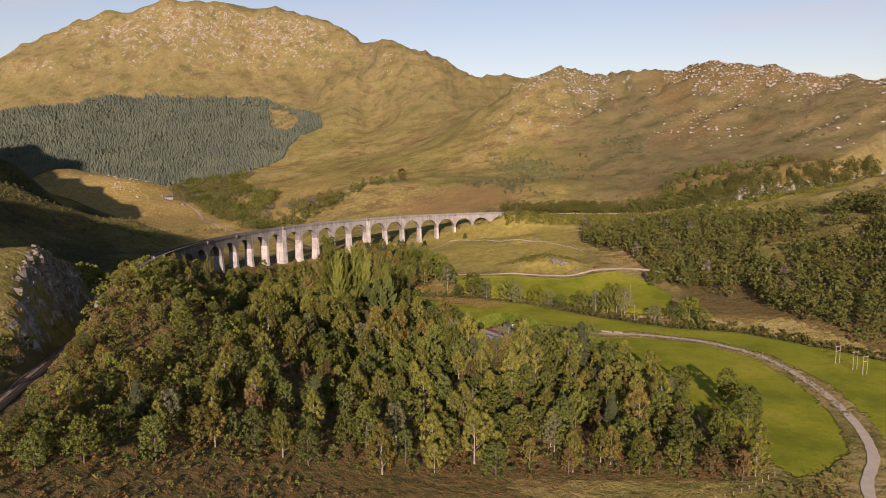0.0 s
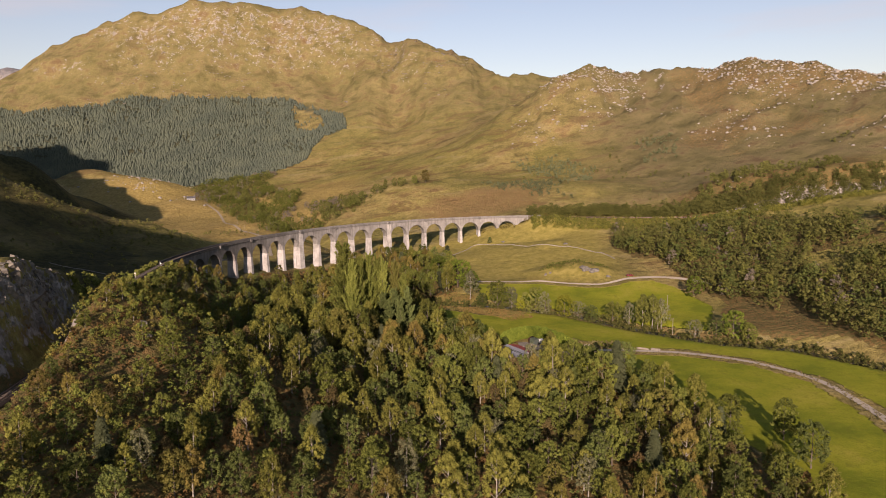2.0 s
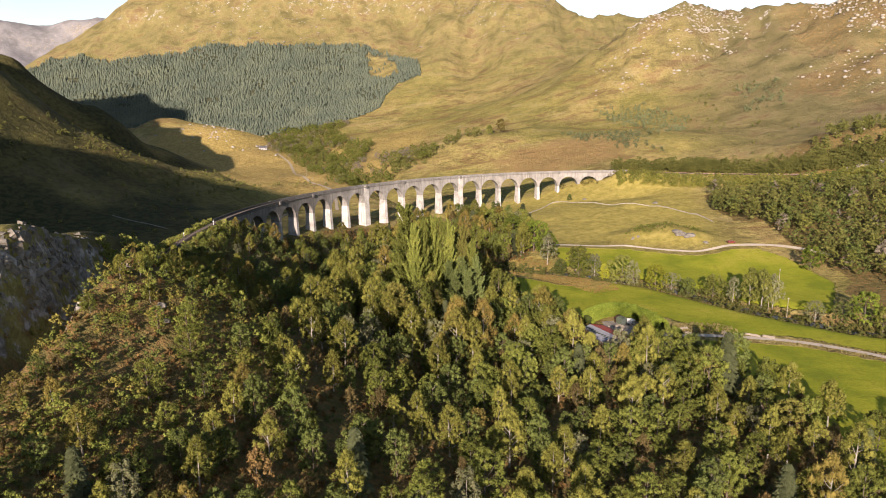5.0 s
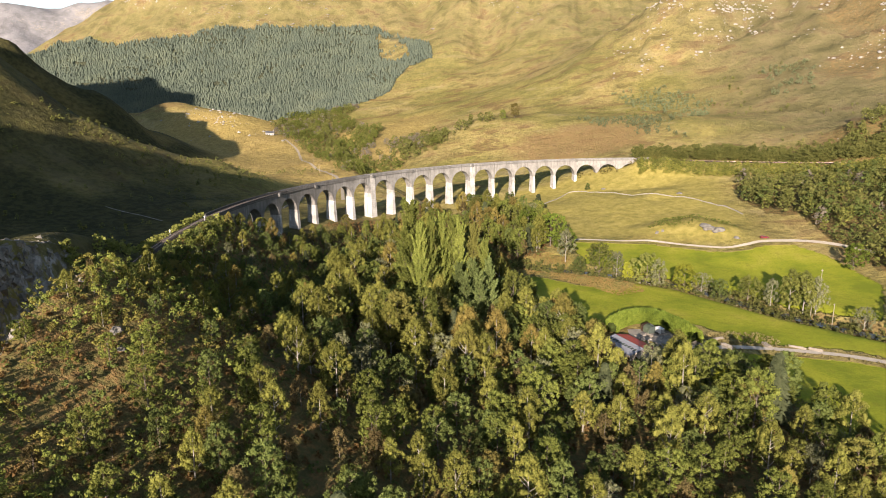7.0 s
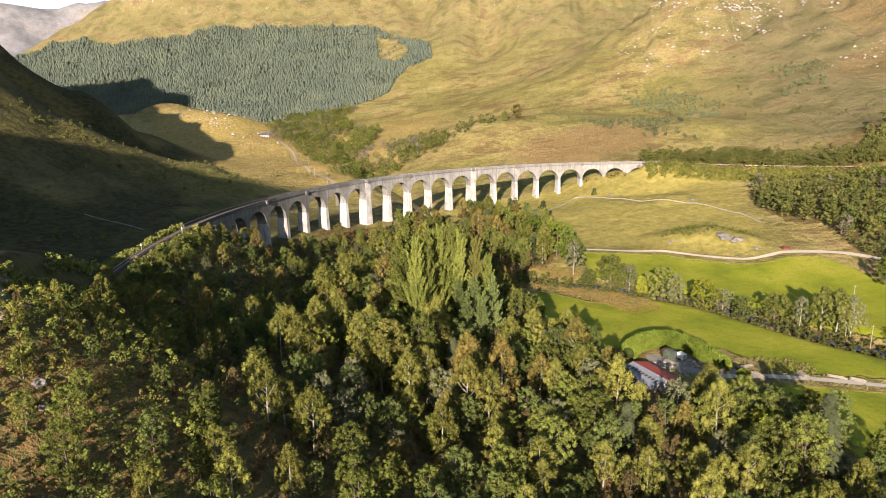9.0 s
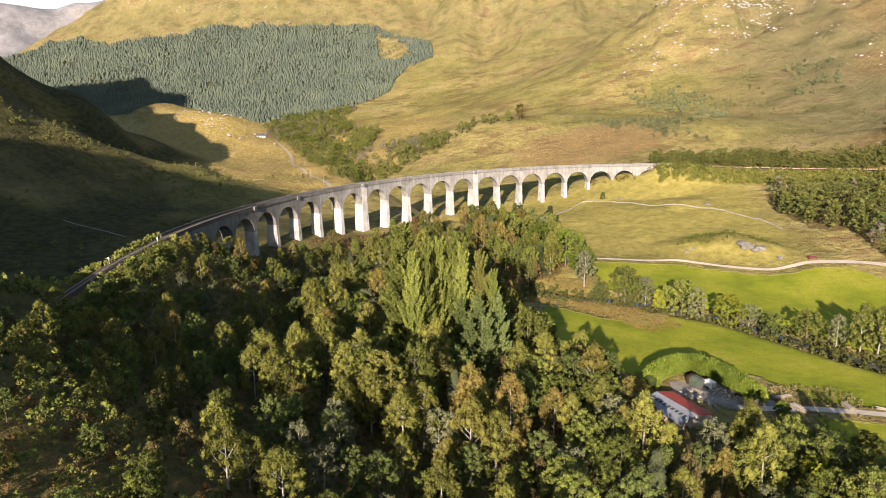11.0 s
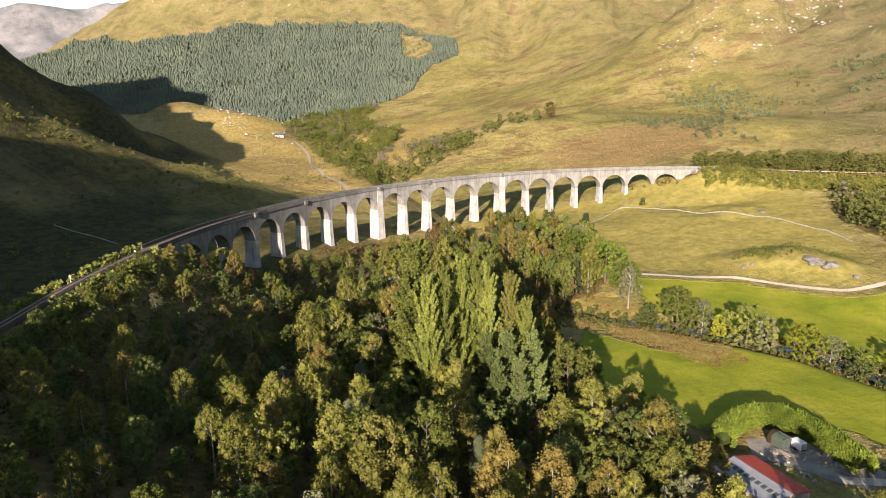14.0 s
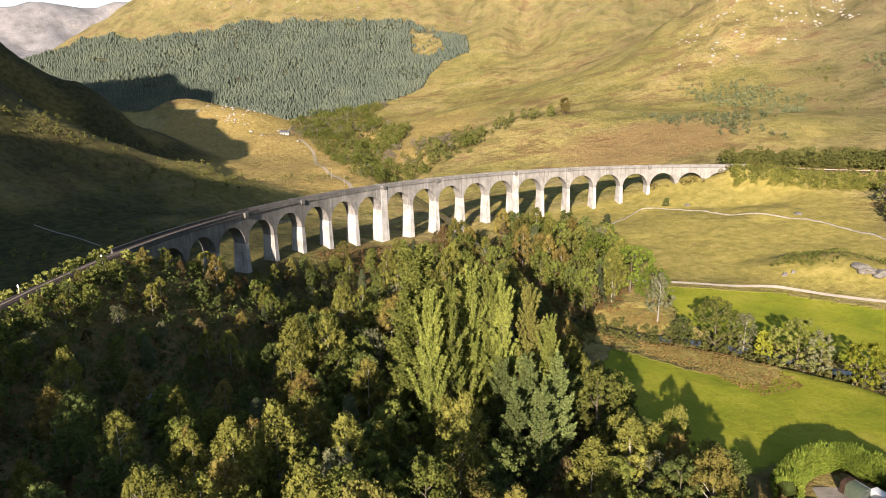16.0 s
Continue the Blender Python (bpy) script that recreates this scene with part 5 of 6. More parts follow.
ROW = [("oak_tree", "field", 18, 397, 17.2, M_OLIVE, M_DARKBARK, "large round oak tree with golden-green crown on the river bank"),
       ("willow_tree", "alder", 26, 395, 14.2, M_PALE, M_BARK, "half-bare pale willow tree beside the river"),
       ("ash_tree", "alder", 30.5, 391, 9.8, M_YELLOW, M_DARKBARK, "small bright yellow-green tree at the field edge"),
       ("oak_tree", "field", 39, 387, 15.8, M_OLIVE, M_DARKBARK, "broad green oak tree on the river bank"),
       ("alder_tree", "alder", 44, 383, 14.2, M_PALE, M_DARKBARK, "grey-green alder tree on the river bank"),
       ("ash_tree", "field", 54, 378, 13.5, M_YELLOW, M_DARKBARK, "ash tree turning bright yellow on the river bank"),
       ("willow_tree", "field", 61, 376, 10.5, M_PALE, M_BARK, "low grey willow bush beside the river"),
       ("alder_tree", "field", 67, 369, 9.8, M_ALDER, M_DARKBARK, "round dark alder bush beside the river"),
       ("oak_tree", "field", 78, 367, 12.0, M_OLIVE, M_DARKBARK, "green oak tree in the river-side row"),
       ("birch_tree", "birch", 85, 360, 13.5, M_PALE, M_BARK, "pale thin birch tree in the river-side row"),
       ("birch_tree", "birch", 91, 356, 18.0, M_OLIVE, M_BARK, "tall white-stemmed birch tree in the river-side row"),
       ("birch_tree", "birch", 95, 353, 18.0, M_OLIVE, M_BARK, "tall white-stemmed birch tree in the river-side row"),
       ("birch_tree", "birch", 99, 351, 16.5, M_PALE, M_BARK, "tall half-bare birch tree in the river-side row"),
       ("willow_tree", "field", 112, 339, 9.8, M_PALE, M_BARK, "low grey willow bush by the field"),
       ("alder_tree", "field", 121, 336, 9.0, M_ALDER, M_DARKBARK, "round bush at the end of the field"),
       ("oak_tree", "field", 128, 333, 14.2, M_HEDGE, M_DARKBARK, "round bright green tree by the river"),
       ("oak_tree", "oak", 133, 328, 11.2, M_OAK, M_DARKBARK, "green tree by the river bend"),
       ("oak_tree", "field", 9, 401, 9.0, M_ALDER, M_DARKBARK, "round green bush by the river"),
       ("willow_tree", "birch", 2, 412, 18.0, M_PALE, M_BARK, "pale nearly bare tree at the edge of the wood"),
       ("oak_tree", "field", -6, 440, 19.5, M_HEDGE, M_DARKBARK, "bright green tree at the edge of the wood"),
       ("oak_tree", "field", 2, 432, 13.5, M_HEDGE, M_DARKBARK, "bright green bushy tree at the edge of the wood"),
       ("oak_tree", "field", 132, 402, 12.8, M_HEDGE, M_DARKBARK, "solitary green tree at the edge of the field"),
       ("oak_tree", "oak", -50, 794, 16.2, M_OAK, M_DARKBARK, "dark round tree on the moor's skyline"),
       ("oak_tree", "oak", -62, 790, 11.2, M_OAK, M_DARKBARK, "dark round tree on the moor"),
       ("hawthorn_bush", "shrub", 19, 572, 5.6, M_ALDER, M_DARKBARK, "lone dark hawthorn bush on the pasture"),
       ("oak_tree", "oak", 60, 277, 9.9, M_BIRCH, M_DARKBARK, "bright olive tree beside the farm yard"),
       ("oak_tree", "oak", 37, 287, 6.5, M_HEDGE, M_DARKBARK, "bright green bushy tree beside the farm yard"),
       ("oak_tree", "oak", 49, 299, 5.5, M_HEDGE, M_DARKBARK, "low bright green bush beside the farm road"),
       ("oak_tree", "field", -143, 372, 9.9, M_BIRCH, M_DARKBARK, "round bush growing against the bridge's first arches"),
       ("oak_tree", "oak", 96, 214, 13.2, M_OAK, M_DARKBARK, "broad dark oak tree standing out into the field"),
       ("oak_tree", "oak", 95, 196, 13.8, M_ALDER, M_DARKBARK, "large dark green tree at the field edge"),
       ("oak_tree", "oak", 84, 224, 11.0, M_OAK, M_DARKBARK, "green oak tree at the field edge"),
       ("oak_tree", "oak", 0, 297, 16.0, M_OAK, M_DARKBARK, "tall dark oak tree at the edge of the pasture"),
       ("alder_tree", "alder", -5, 292, 17.0, M_ALDER, M_DARKBARK, "tall alder tree at the edge of the pasture"),
       ("oak_tree", "oak", 10.5, 290, 13.0, M_OAK, M_DARKBARK, "round green oak tree beside the barn"),
       ("alder_tree", "alder", -24, 330, 14.0, M_ALDER, M_DARKBARK, "tall dark alder tree above the pasture"),
       ("oak_tree", "oak", -13, 332, 13.0, M_OAK, M_DARKBARK, "broad oak tree whose shadow falls on the pasture"),
       ("birch_tree", "birch", 77, 236, 13.5, M_BIRCH, M_BARK, "tall birch tree standing at the field edge"),
       ("oak_tree", "oak", 63, 224, 13.0, M_OAK, M_DARKBARK, "green oak tree near the field edge"),
       ("oak_tree", "oak", 44, 263, 11.0, M_YELLOW, M_DARKBARK, "dense bright yellow-green tree at the wood's edge"),
       ("willow_tree", "field", 54, 256, 9.0, M_PALE, M_BARK, "pale half-bare willow tree with grey twigs"),
       ("oak_tree", "field", 34, 285, 5.5, M_HEDGE, M_DARKBARK, "round bright green tree below the barn"),
       ("oak_tree", "field", -30, 462, 17.0, M_OLIVE, M_DARKBARK, "olive green tree before the bridge piers"),
       ("oak_tree", "field", -19, 452, 18.0, M_HEDGE, M_DARKBARK, "bright green tree before the bridge piers"),
       ("oak_tree", "oak", -13, 464, 16.0, M_OAK, M_DARKBARK, "green oak tree before the bridge piers"),
       ("oak_tree", "oak", -42, 455, 15.0, M_OLIVE, M_DARKBARK, "olive oak tree before the bridge piers"),
       ("alder_tree", "alder", 5, 303, 14.5, M_ALDER, M_DARKBARK, "tall dark alder tree beside the hedge"),
       ("spruce", "spruce", -33, 271, 14.3, None, None, ""),
       ]
for i, (nm, kd, x, y, h, lm, bk, lb) in enumerate(ROW):
    if kd == "spruce":
        t = conifer("spruce_tree", 610 + i, h, 2400, 0.8, "pale grey-green spruce tree in the wood", 0.22, M_SAPLING)
        t.location = (x, y, ground_at(x, y))
        continue
    thin = lm is M_PALE
    single(nm, kd, 620 + i, x, y, h, 2000 if thin else 5600, 0.3 if thin else 0.16 + 0.014 * h, lm, bk, lb)


# ---- undergrowth, shrubs and distant trees ----
def shrubs(name, X, Y, h, leaves, size, material, label, seed, kind="shrub"):
    return far_forest(name, (X, Y), h, leaves, size, material, label, kind, seed)


ux, uy = scatter(WOOD, 3.4, 81)
td, _ = line_distance(ux, uy, TRACK_SOUTH)
rd, _ = line_distance(ux, uy, RIVER)
k_ = (td > 4.5) & (rd > 5) & (np.hypot((ux - 36) / 18, (uy - 306) / 14) > 1)
u_dark = np.random.default_rng(5).random(len(ux)) < 0.45
shrubs("undergrowth", ux[k_ & u_dark], uy[k_ & u_dark], 2.4, 60, 0.42, M_ALDER, "low green scrub between the trees", 82)
shrubs("bracken", ux[k_ & ~u_dark], uy[k_ & ~u_dark], 1.5, 46, 0.42, M_BRACKEN, "russet dying bracken between the trees", 83)
front = [(-60, -70), (-105, 20), (-112, 190), (-60, 175), (-40, 140), (30, 140), (75, 152), (100, 168), (112, 172), (104, 140), (95, 80), (88, 10), (40, -70)]
bx, by = scatter(front, 2.5, 84)
td, _ = line_distance(bx, by, TRACK_SOUTH)
rdd, _ = line_distance(bx, by, [(p[0], p[1], 0) for p in FARM_ROAD])
k_ = (td > 4.5) & (rdd > 4)
half_ = np.random.default_rng(6).random(len(bx))
shrubs("heath_bracken", bx[k_ & (half_ < 0.5)], by[k_ & (half_ < 0.5)], 1.3, 42, 0.34, M_BRACKEN, "russet bracken on the open hillside", 85)
shrubs("heath_grass", bx[k_ & (half_ >= 0.5) & (half_ < 0.8)], by[k_ & (half_ >= 0.5) & (half_ < 0.8)], 1.3, 40, 0.34, M_OLIVE, "rough olive grass on the open hillside", 86)
thicket = [(-76, 240), (-98, 232), (-128, 250), (-144, 300), (-150, 360), (-122, 405), (-92, 330)]
tx, ty = scatter(thicket, 4.2, 183)
td, _ = line_distance(tx, ty, TRACK_SOUTH)
shrubs("thicket", tx[td > 5], ty[td > 5], 4.4, 200, 0.28, M_ALDER, "dense olive green thicket below the railway bank", 184)
hx, hy = scatter([(-104, 120), (-108, 190), (-100, 232), (-70, 226), (-62, 180), (-58, 130), (-80, 100)], 3.5, 187, lambda x, y: np.where(np.hypot((x + 81) / 8, (y - 170) / 12) < 1, 0.12, 0.8))
td, _ = line_distance(hx, hy, TRACK_SOUTH)
hk = np.random.default_rng(14).random(len(hx)) < 0.55
shrubs("hill_scrub", hx[(td > 6) & hk], hy[(td > 6) & hk], 6.0, 260, 0.29, M_OAK, "leafy green scrub on the wooded hill top", 188)
shrubs("hill_thorns", hx[(td > 6) & ~hk], hy[(td > 6) & ~hk], 5.0, 220, 0.27, M_BIRCH, "olive thorn bushes on the wooded hill top", 191)
fx2, fy2 = scatter([(-140, 445), (-118, 432), (-92, 458), (-84, 492), (-112, 488)], 2.4, 185)
shrubs("bridge_bracken", fx2, fy2, 1.4, 30, 0.45, M_BRACKEN, "russet bracken on the bank beneath the bridge", 186)
# bushes beside the railway
rl = [p for p in RAILWAY if (230 < p.y < 352 and p.x < -100)]
rr = np.random.default_rng(31)
bx = np.array([p.x for p in rl for _ in range(2)]) + rr.choice([-1, 1], 2 * len(rl)) * (4.2 + 5 * rr.random(2 * len(rl)))
by = np.array([p.y for p in rl for _ in range(2)]) + rr.normal(size=2 * len(rl))
shrubs("lineside_bushes", bx, by, 3.0, 40, 0.7, M_OLIVE, "yellow-green bushes along the railway", 87)
rl = [p for p in RAILWAY if 56 < p.x < 420 and p.y > 560]
bx = np.array([p.x for p in rl for _ in range(7)])
by = np.array([p.y for p in rl for _ in range(7)])
sgn = np.where(rr.random(len(bx)) < 0.62, -(4.5 + 14 * rr.random(len(bx))), 6 + 22 * rr.random(len(bx)) ** 1.5)
pickb = sgn > 0
shrubs("lineside_wood", bx[pickb], by[pickb] + sgn[pickb], 8.5, 210, 0.58, M_WOODLAND, "dark strip of trees above the railway", 88, "oak")
shrubs("bank_scrub", bx[~pickb], by[~pickb] + sgn[~pickb], 2.6, 40, 0.6, M_OLIVE, "yellow-green scrub on the railway bank", 89)
bx = np.array([p.x for p in rl for _ in range(9)])
by = np.array([p.y for p in rl for _ in range(9)]) - 4.5 - 17 * rr.random(9 * len(rl))
keep_ = fbm(bx, by, 12, 2, 29) > 0.36
shrubs("bank_bushes_east", bx[keep_], by[keep_], 3.0, 44, 0.42, M_BIRCH, "dense yellow-green bushes on the railway bank", 189)
ar = np.array([on_arc(arc_s(k) + 5 * rr.normal(), R_IN + rr.uniform(-7, 7), 0)[:2] for k in (19, 20, 20, 20.5, 21, 21, 21.5, 22, 22, 22) for _ in range(4)])
shrubs("arch_bushes", ar[:, 0], ar[:, 1], 3.6, 130, 0.34, M_OAK, "round green bushes beneath the last arches", 190)
KNOLL_WOOD = [(205, 604), (216, 640), (254, 660), (299, 660), (345, 650), (340, 612), (300, 604), (250, 598)]
kx, ky = scatter(KNOLL_WOOD, 7.5, 90, lambda x, y: np.where(fbm(x, y, 18, 2, 13) < 0.45, 0.15, 0.9))
shrubs("knoll_wood", kx, ky, 8.0, 170, 0.9, M_WOODLAND, "sparse dark trees on a rocky knoll", 91, "oak")
VALLEY = [(-398, 940), (-374, 917), (-338, 884), (-305, 846), (-255, 765), (-212, 692), (-180, 664), (-150, 700), (-118, 735), (-118, 765), (-150, 808), (-185, 842), (-212, 835), (-235, 888), (-245, 980), (-300, 1060), (-345, 1120), (-352, 1225), (-460, 1165), (-420, 1050)]
vx, vy = scatter(VALLEY, 8.6, 92, lambda x, y: np.where(fbm(x, y, 28, 2, 34) < 0.36, 0.25, 0.95))
vk = fbm(vx, vy, 55, 2, 36) + 0.22 * np.random.default_rng(2).normal(size=len(vx))
for nm, lo, hi, m_, hh, lb in (("glen_oaks", -9, 0.36, M_OAK, 9.5, "dark green trees in the glen behind the bridge"), ("glen_wood", 0.36, 0.60, M_WOODLAND, 8.5, "grey-brown and green trees in the glen behind the bridge"),
                               ("glen_birches", 0.60, 0.70, M_OLIVE, 8.5, "olive green trees in the glen behind the bridge"), ("glen_willows", 0.70, 9, M_BRUSH, 7.0, "bare grey-brown willow scrub in the glen")):
    b = (vk >= lo) & (vk < hi)
    shrubs(nm, vx[b], vy[b], hh, 280, 0.8, m_, lb, 93 + len(nm), "field")
GLEN_ROW = [(-185, 742), (-150, 730), (-125, 740), (-108, 758), (-92, 775), (-72, 784), (-76, 796), (-100, 790), (-130, 768), (-170, 762)]
vx, vy = scatter(GLEN_ROW, 7.5, 95)
shrubs("glen_row", vx, vy, 8.5, 150, 1.0, M_WOODLAND, "dark row of trees climbing the moor", 96, "oak")
for nm, pl, sd in (("saplings", [(15, 770), (75, 782), (118, 700), (104, 672), (40, 722)], 97), ("saplings_slope", [(55, 920), (119, 915), (158, 835), (135, 757), (80, 840)], 98), ("saplings_high", [(220, 905), (268, 880), (240, 790), (208, 800)], 99)):
    vx, vy = scatter(pl, 4.8, sd, lambda x, y: np.where(fbm(x, y, 25, 2, 15) > 0.45, 0.85, 0.15))
    shrubs(nm, vx, vy, 4.2, 60, 0.8, M_SAPLING, "grey-green young trees planted on the moor", sd + 1)
vx, vy = scatter([(48, 467), (60, 475), (74, 474), (90, 464), (95, 455), (88, 458), (76, 463), (68, 460), (58, 463)], 1.35, 111, lambda x, y: np.where(fbm(x, y, 6, 2, 3) < 0.4, 0.3, 0.95))
shrubs("gorse", vx, vy, 1.6, 60, 0.26, M_OAK, "low dark green gorse on a grassy hump", 112)
# gorse and thorn on the shaded hill, and lone bushes on the moor
gx_, gy_ = rr.uniform(-420, -170, 620), rr.uniform(270, 720, 620)
gz_ = fbm(gx_, gy_, 40, 2, 4)
kk = gz_ > 0.48
sx_ = np.concatenate([rr.uniform(-385, -235, 130), gx_[kk]])
sy_ = np.concatenate([522 + (sx_[:130] + 385) * 0.36 + 14 * rr.normal(size=130), gy_[kk]])
shrubs("hill_bushes", sx_, sy_, 2.9, 120, 0.45, M_WOODLAND, "scattered pale bushes on the shaded hill side", 101)
gx_, gy_ = rr.uniform(60, 420, 420), rr.uniform(600, 900, 420)
kk = fbm(gx_, gy_, 60, 2, 44) > 0.55
shrubs("moor_bushes", gx_[kk], gy_[kk], 3.4, 110, 0.55, M_WOODLAND, "scattered dark bushes on the moor", 102)
# rough grass and rushes: road verge, field strip, river banks
vg = path_points(FARM_ROAD[1:8], 0.35)
n_ = len(vg)
sd_ = np.where(rr.random(n_) < 0.6, 1, -1) * (2.0 + 2.2 * rr.random(n_) ** 2)
vx, vy = np.array([p.x for p in vg]), np.array([p.y for p in vg]) + sd_
shrubs("verge_rushes", vx + rr.normal(size=n_), vy, 0.75, 14, 0.32, M_RUSH, "tall straw-coloured rushes along the road", 103)
vx, vy = rr.uniform(-28, 36, 11000), rr.uniform(360, 428, 11000)
vb = inside(vx, vy, STRIP) & (rr.random(11000) < 2.6 * (fbm(vx, vy, 9, 2, 3) - 0.2))
vx, vy = vx[vb], vy[vb]
shrubs("strip_rushes", vx, vy, 0.55, 16, 0.26, M_STRAW, "straw-coloured rough grass at the field corner", 105)
for nm, pl, sd in (("verge_grass", VERGE, 121), ("edge_grass", ROUGH_EDGE, 122)):
    vx, vy = scatter(pl, 1.1, sd)
    vx, vy = vx + 0.8 * rr.normal(size=len(vx)), vy + 0.8 * rr.normal(size=len(vx))
    shrubs(nm, vx, vy, 1.1, 20, 0.28, M_RUSH, "tall tan grass and rushes at the field edge", sd + 5)
bank = [p for p in path_points(RIVER, 0.4) if p.y < 420]
n_ = len(bank)
a_ = rr.random(n_) * 6.28
vx, vy = np.array([p.x for p in bank]) + np.cos(a_) * (5 + 3 * rr.random(n_)), np.array([p.y for p in bank]) + np.sin(a_) * (5 + 3 * rr.random(n_))
b_ = rr.random(n_) * 6.28
shrubs("bank_grass", vx + 2.2 * np.cos(b_), vy + 2.2 * np.sin(b_), 1.3, 30, 0.34, M_RUSH, "rank tan grass on the river banks", 107)
shrubs("bank_bushes", vx, vy, 2.4, 34, 0.75, M_WOODLAND, "dark low growth on the river banks", 106)


# ---- the farm yard ----
def corrugated(bm, a, b, c, d, ribs, amp=0.022):
    """A ribbed sheet between four corners, a-b along the eaves and d-c along the ridge."""
    a, b, c, d = map(Vector, (a, b, c, d))
    up = (b - a).cross(d - a).normalized()
    lo, hi = [], []
    n = ribs * 4
    for i in range(n + 1):
        t = i / n
        o = up * amp * math.sin(t * ribs * 2 * math.pi)
        lo.append(bm.verts.new(a.lerp(b, t) + o))
        hi.append(bm.verts.new(d.lerp(c, t) + o))
    under = [bm.verts.new(v - up * 0.12) for v in (a, b, c, d)]
    for i in range(n):
        bm.faces.new((lo[i], lo[i + 1], hi[i + 1], hi[i]))
    bm.faces.new(under)
    bm.faces.new([under[0], under[1]] + [v for v in reversed(lo)])
    bm.faces.new([under[2], under[3]] + [v for v in hi])


def barn(x, y, turn, length, width, eaves, ridge_h):
    root = tagged(new("barn"), "long low barn with one grey and one rusty red sheet roof", "barn")
    root.location, root.rotation_euler = (x, y, ground_at(x, y) - 0.1), (0, 0, radians(turn))
    hl, hw = length / 2, width / 2
    for nm, sx, sy, cx, cy in (("wall", length, 0.2, 0, -hw + 0.1), ("wall", length, 0.2, 0, hw - 0.1)):
        bm = bmesh.new()
        box(bm, cx, cy, eaves / 2, sx, sy, eaves)
        part(nm, bm, M_WOOD, root)
    for sx in (-1, 1):
        bm = bmesh.new()
        pts = [(-hw + 0.2, 0), (hw - 0.2, 0), (hw - 0.2, eaves), (0, ridge_h - 0.05), (-hw + 0.2, eaves)]
        f0 = [bm.verts.new((sx * (hl - 0.02), py, pz)) for py, pz in pts]
        f1 = [bm.verts.new((sx * (hl - 0.22), py, pz)) for py, pz in pts]
        bm.faces.new(f0), bm.faces.new(f1)
        for i in range(5):
            bm.faces.new((f0[i], f0[(i + 1) % 5], f1[(i + 1) % 5], f1[i]))
        part("gable_wall", bm, M_WOOD, root)
    e = 0.35
    for sy, m, lb in ((-1, M_TIN, "grey corrugated roof sheets"), (1, M_RED, "rusty red corrugated roof sheets")):
        bm = bmesh.new()
        drop = (ridge_h - eaves) * e / hw
        corrugated(bm, (-hl - e, sy * (hw + e), eaves - drop + 0.08), (hl + e, sy * (hw + e), eaves - drop + 0.08), (hl + e, sy * 0.03, ridge_h + 0.08), (-hl - e, sy * 0.03, ridge_h + 0.08), 34)
        slope_ = part("roof", bm, m, root, lb)
        if sy < 0:
            grey = slope_
    bm = bmesh.new()
    box(bm, 0, 0, ridge_h + 0.14, length + 0.7, 0.4, 0.1)
    part("ridge_cap", bm, M_TIN, root)
    for i in range(9):
        bm = bmesh.new()
        t = -hl + 1.2 + i * (length - 2.4) / 8
        box(bm, t, -hw * 0.45, eaves + (ridge_h - eaves) * 0.55 + 0.14, 0.9, 1.1, 0.06)
        ob = part("roof_light", bm, M_DARK, grey, "dark roof light")
        for v in ob.data.vertices:
            v.co.z += (v.co.y + hw * 0.45) * (ridge_h - eaves) / hw
    bm = bmesh.new()
    box(bm, -hl + 0.01, -0.4, 1.1, 0.12, 2.4, 2.2)
    dr = part("door", bm, M_DARK, root, "dark boarded door")
    bm = bmesh.new()
    box(bm, -hl - 0.08, 0.5, 1.1, 0.06, 0.08, 0.3)
    part("handle", bm, M_RAIL, dr)
    return root


barn(22.2, 297.2, -56.0, 14.3, 11.0, 2.3, 3.4)


def small_shed(x, y, turn, w, l, h):
    """A round-topped shed: green sheet on one side, white on the other, a brown hood over the far end."""
    root = tagged(new("shed"), "small round-topped shed, half green sheet, half white, beside a hedge", "shed")
    root.location, root.rotation_euler = (x, y, ground_at(x, y) - 0.1), (0, 0, radians(turn))
    prof = [(-w / 2, 0)] + [(-w / 2 * math.cos(math.pi * i / 12), h * 0.6 + h * 0.4 * math.sin(math.pi * i / 12)) for i in range(13)] + [(w / 2, 0)]

    def shell(name, pts, y0, y1, material, label, grow=1.0):
        bm = bmesh.new()
        r0 = [bm.verts.new((px * grow, y0, pz * grow)) for px, pz in pts]
        r1 = [bm.verts.new((px * grow, y1, pz * grow)) for px, pz in pts]
        for i in range(len(pts) - 1):
            bm.faces.new((r0[i], r0[i + 1], r1[i + 1], r1[i]))
        bmesh.ops.solidify(bm, geom=list(bm.faces), thickness=0.08)
        return part(name, bm, material, root, label)
    mid = len(prof) // 2
    shell("green_skin", prof[:mid + 2], -l / 2, l / 2, M_GREENSHEET, "dull green curved sheet")
    shell("white_skin", prof[mid + 1:], -l / 2, l / 2, M_WHITE, "white curved sheet")
    shell("hood", prof, l / 2 - 0.5, l / 2 + 0.6, M_RUST, "dark brown hood", 1.08)
    for yy in (-l / 2 + 0.12, l / 2 - 0.12):
        bm = bmesh.new()
        f = [bm.verts.new((px * 0.95, yy, pz * 0.95)) for px, pz in prof]
        g = [bm.verts.new((px * 0.95, yy + 0.1, pz * 0.95)) for px, pz in prof]
        bm.faces.new(f), bm.faces.new(g)
        for i in range(len(prof)):
            j = (i + 1) % len(prof)
            bm.faces.new((f[i], f[j], g[j], g[i]))
        part("end_wall", bm, M_DARK, root, "dark boarded end")
    bm = bmesh.new()
    box(bm, 0, -l / 2 + 0.06, h * 0.38, w * 0.45, 0.08, h * 0.75)
    part("door", bm, M_DARK, root)
    return root


small_shed(31.6, 317.2, 32.0, 3.7, 3.6, 2.8)


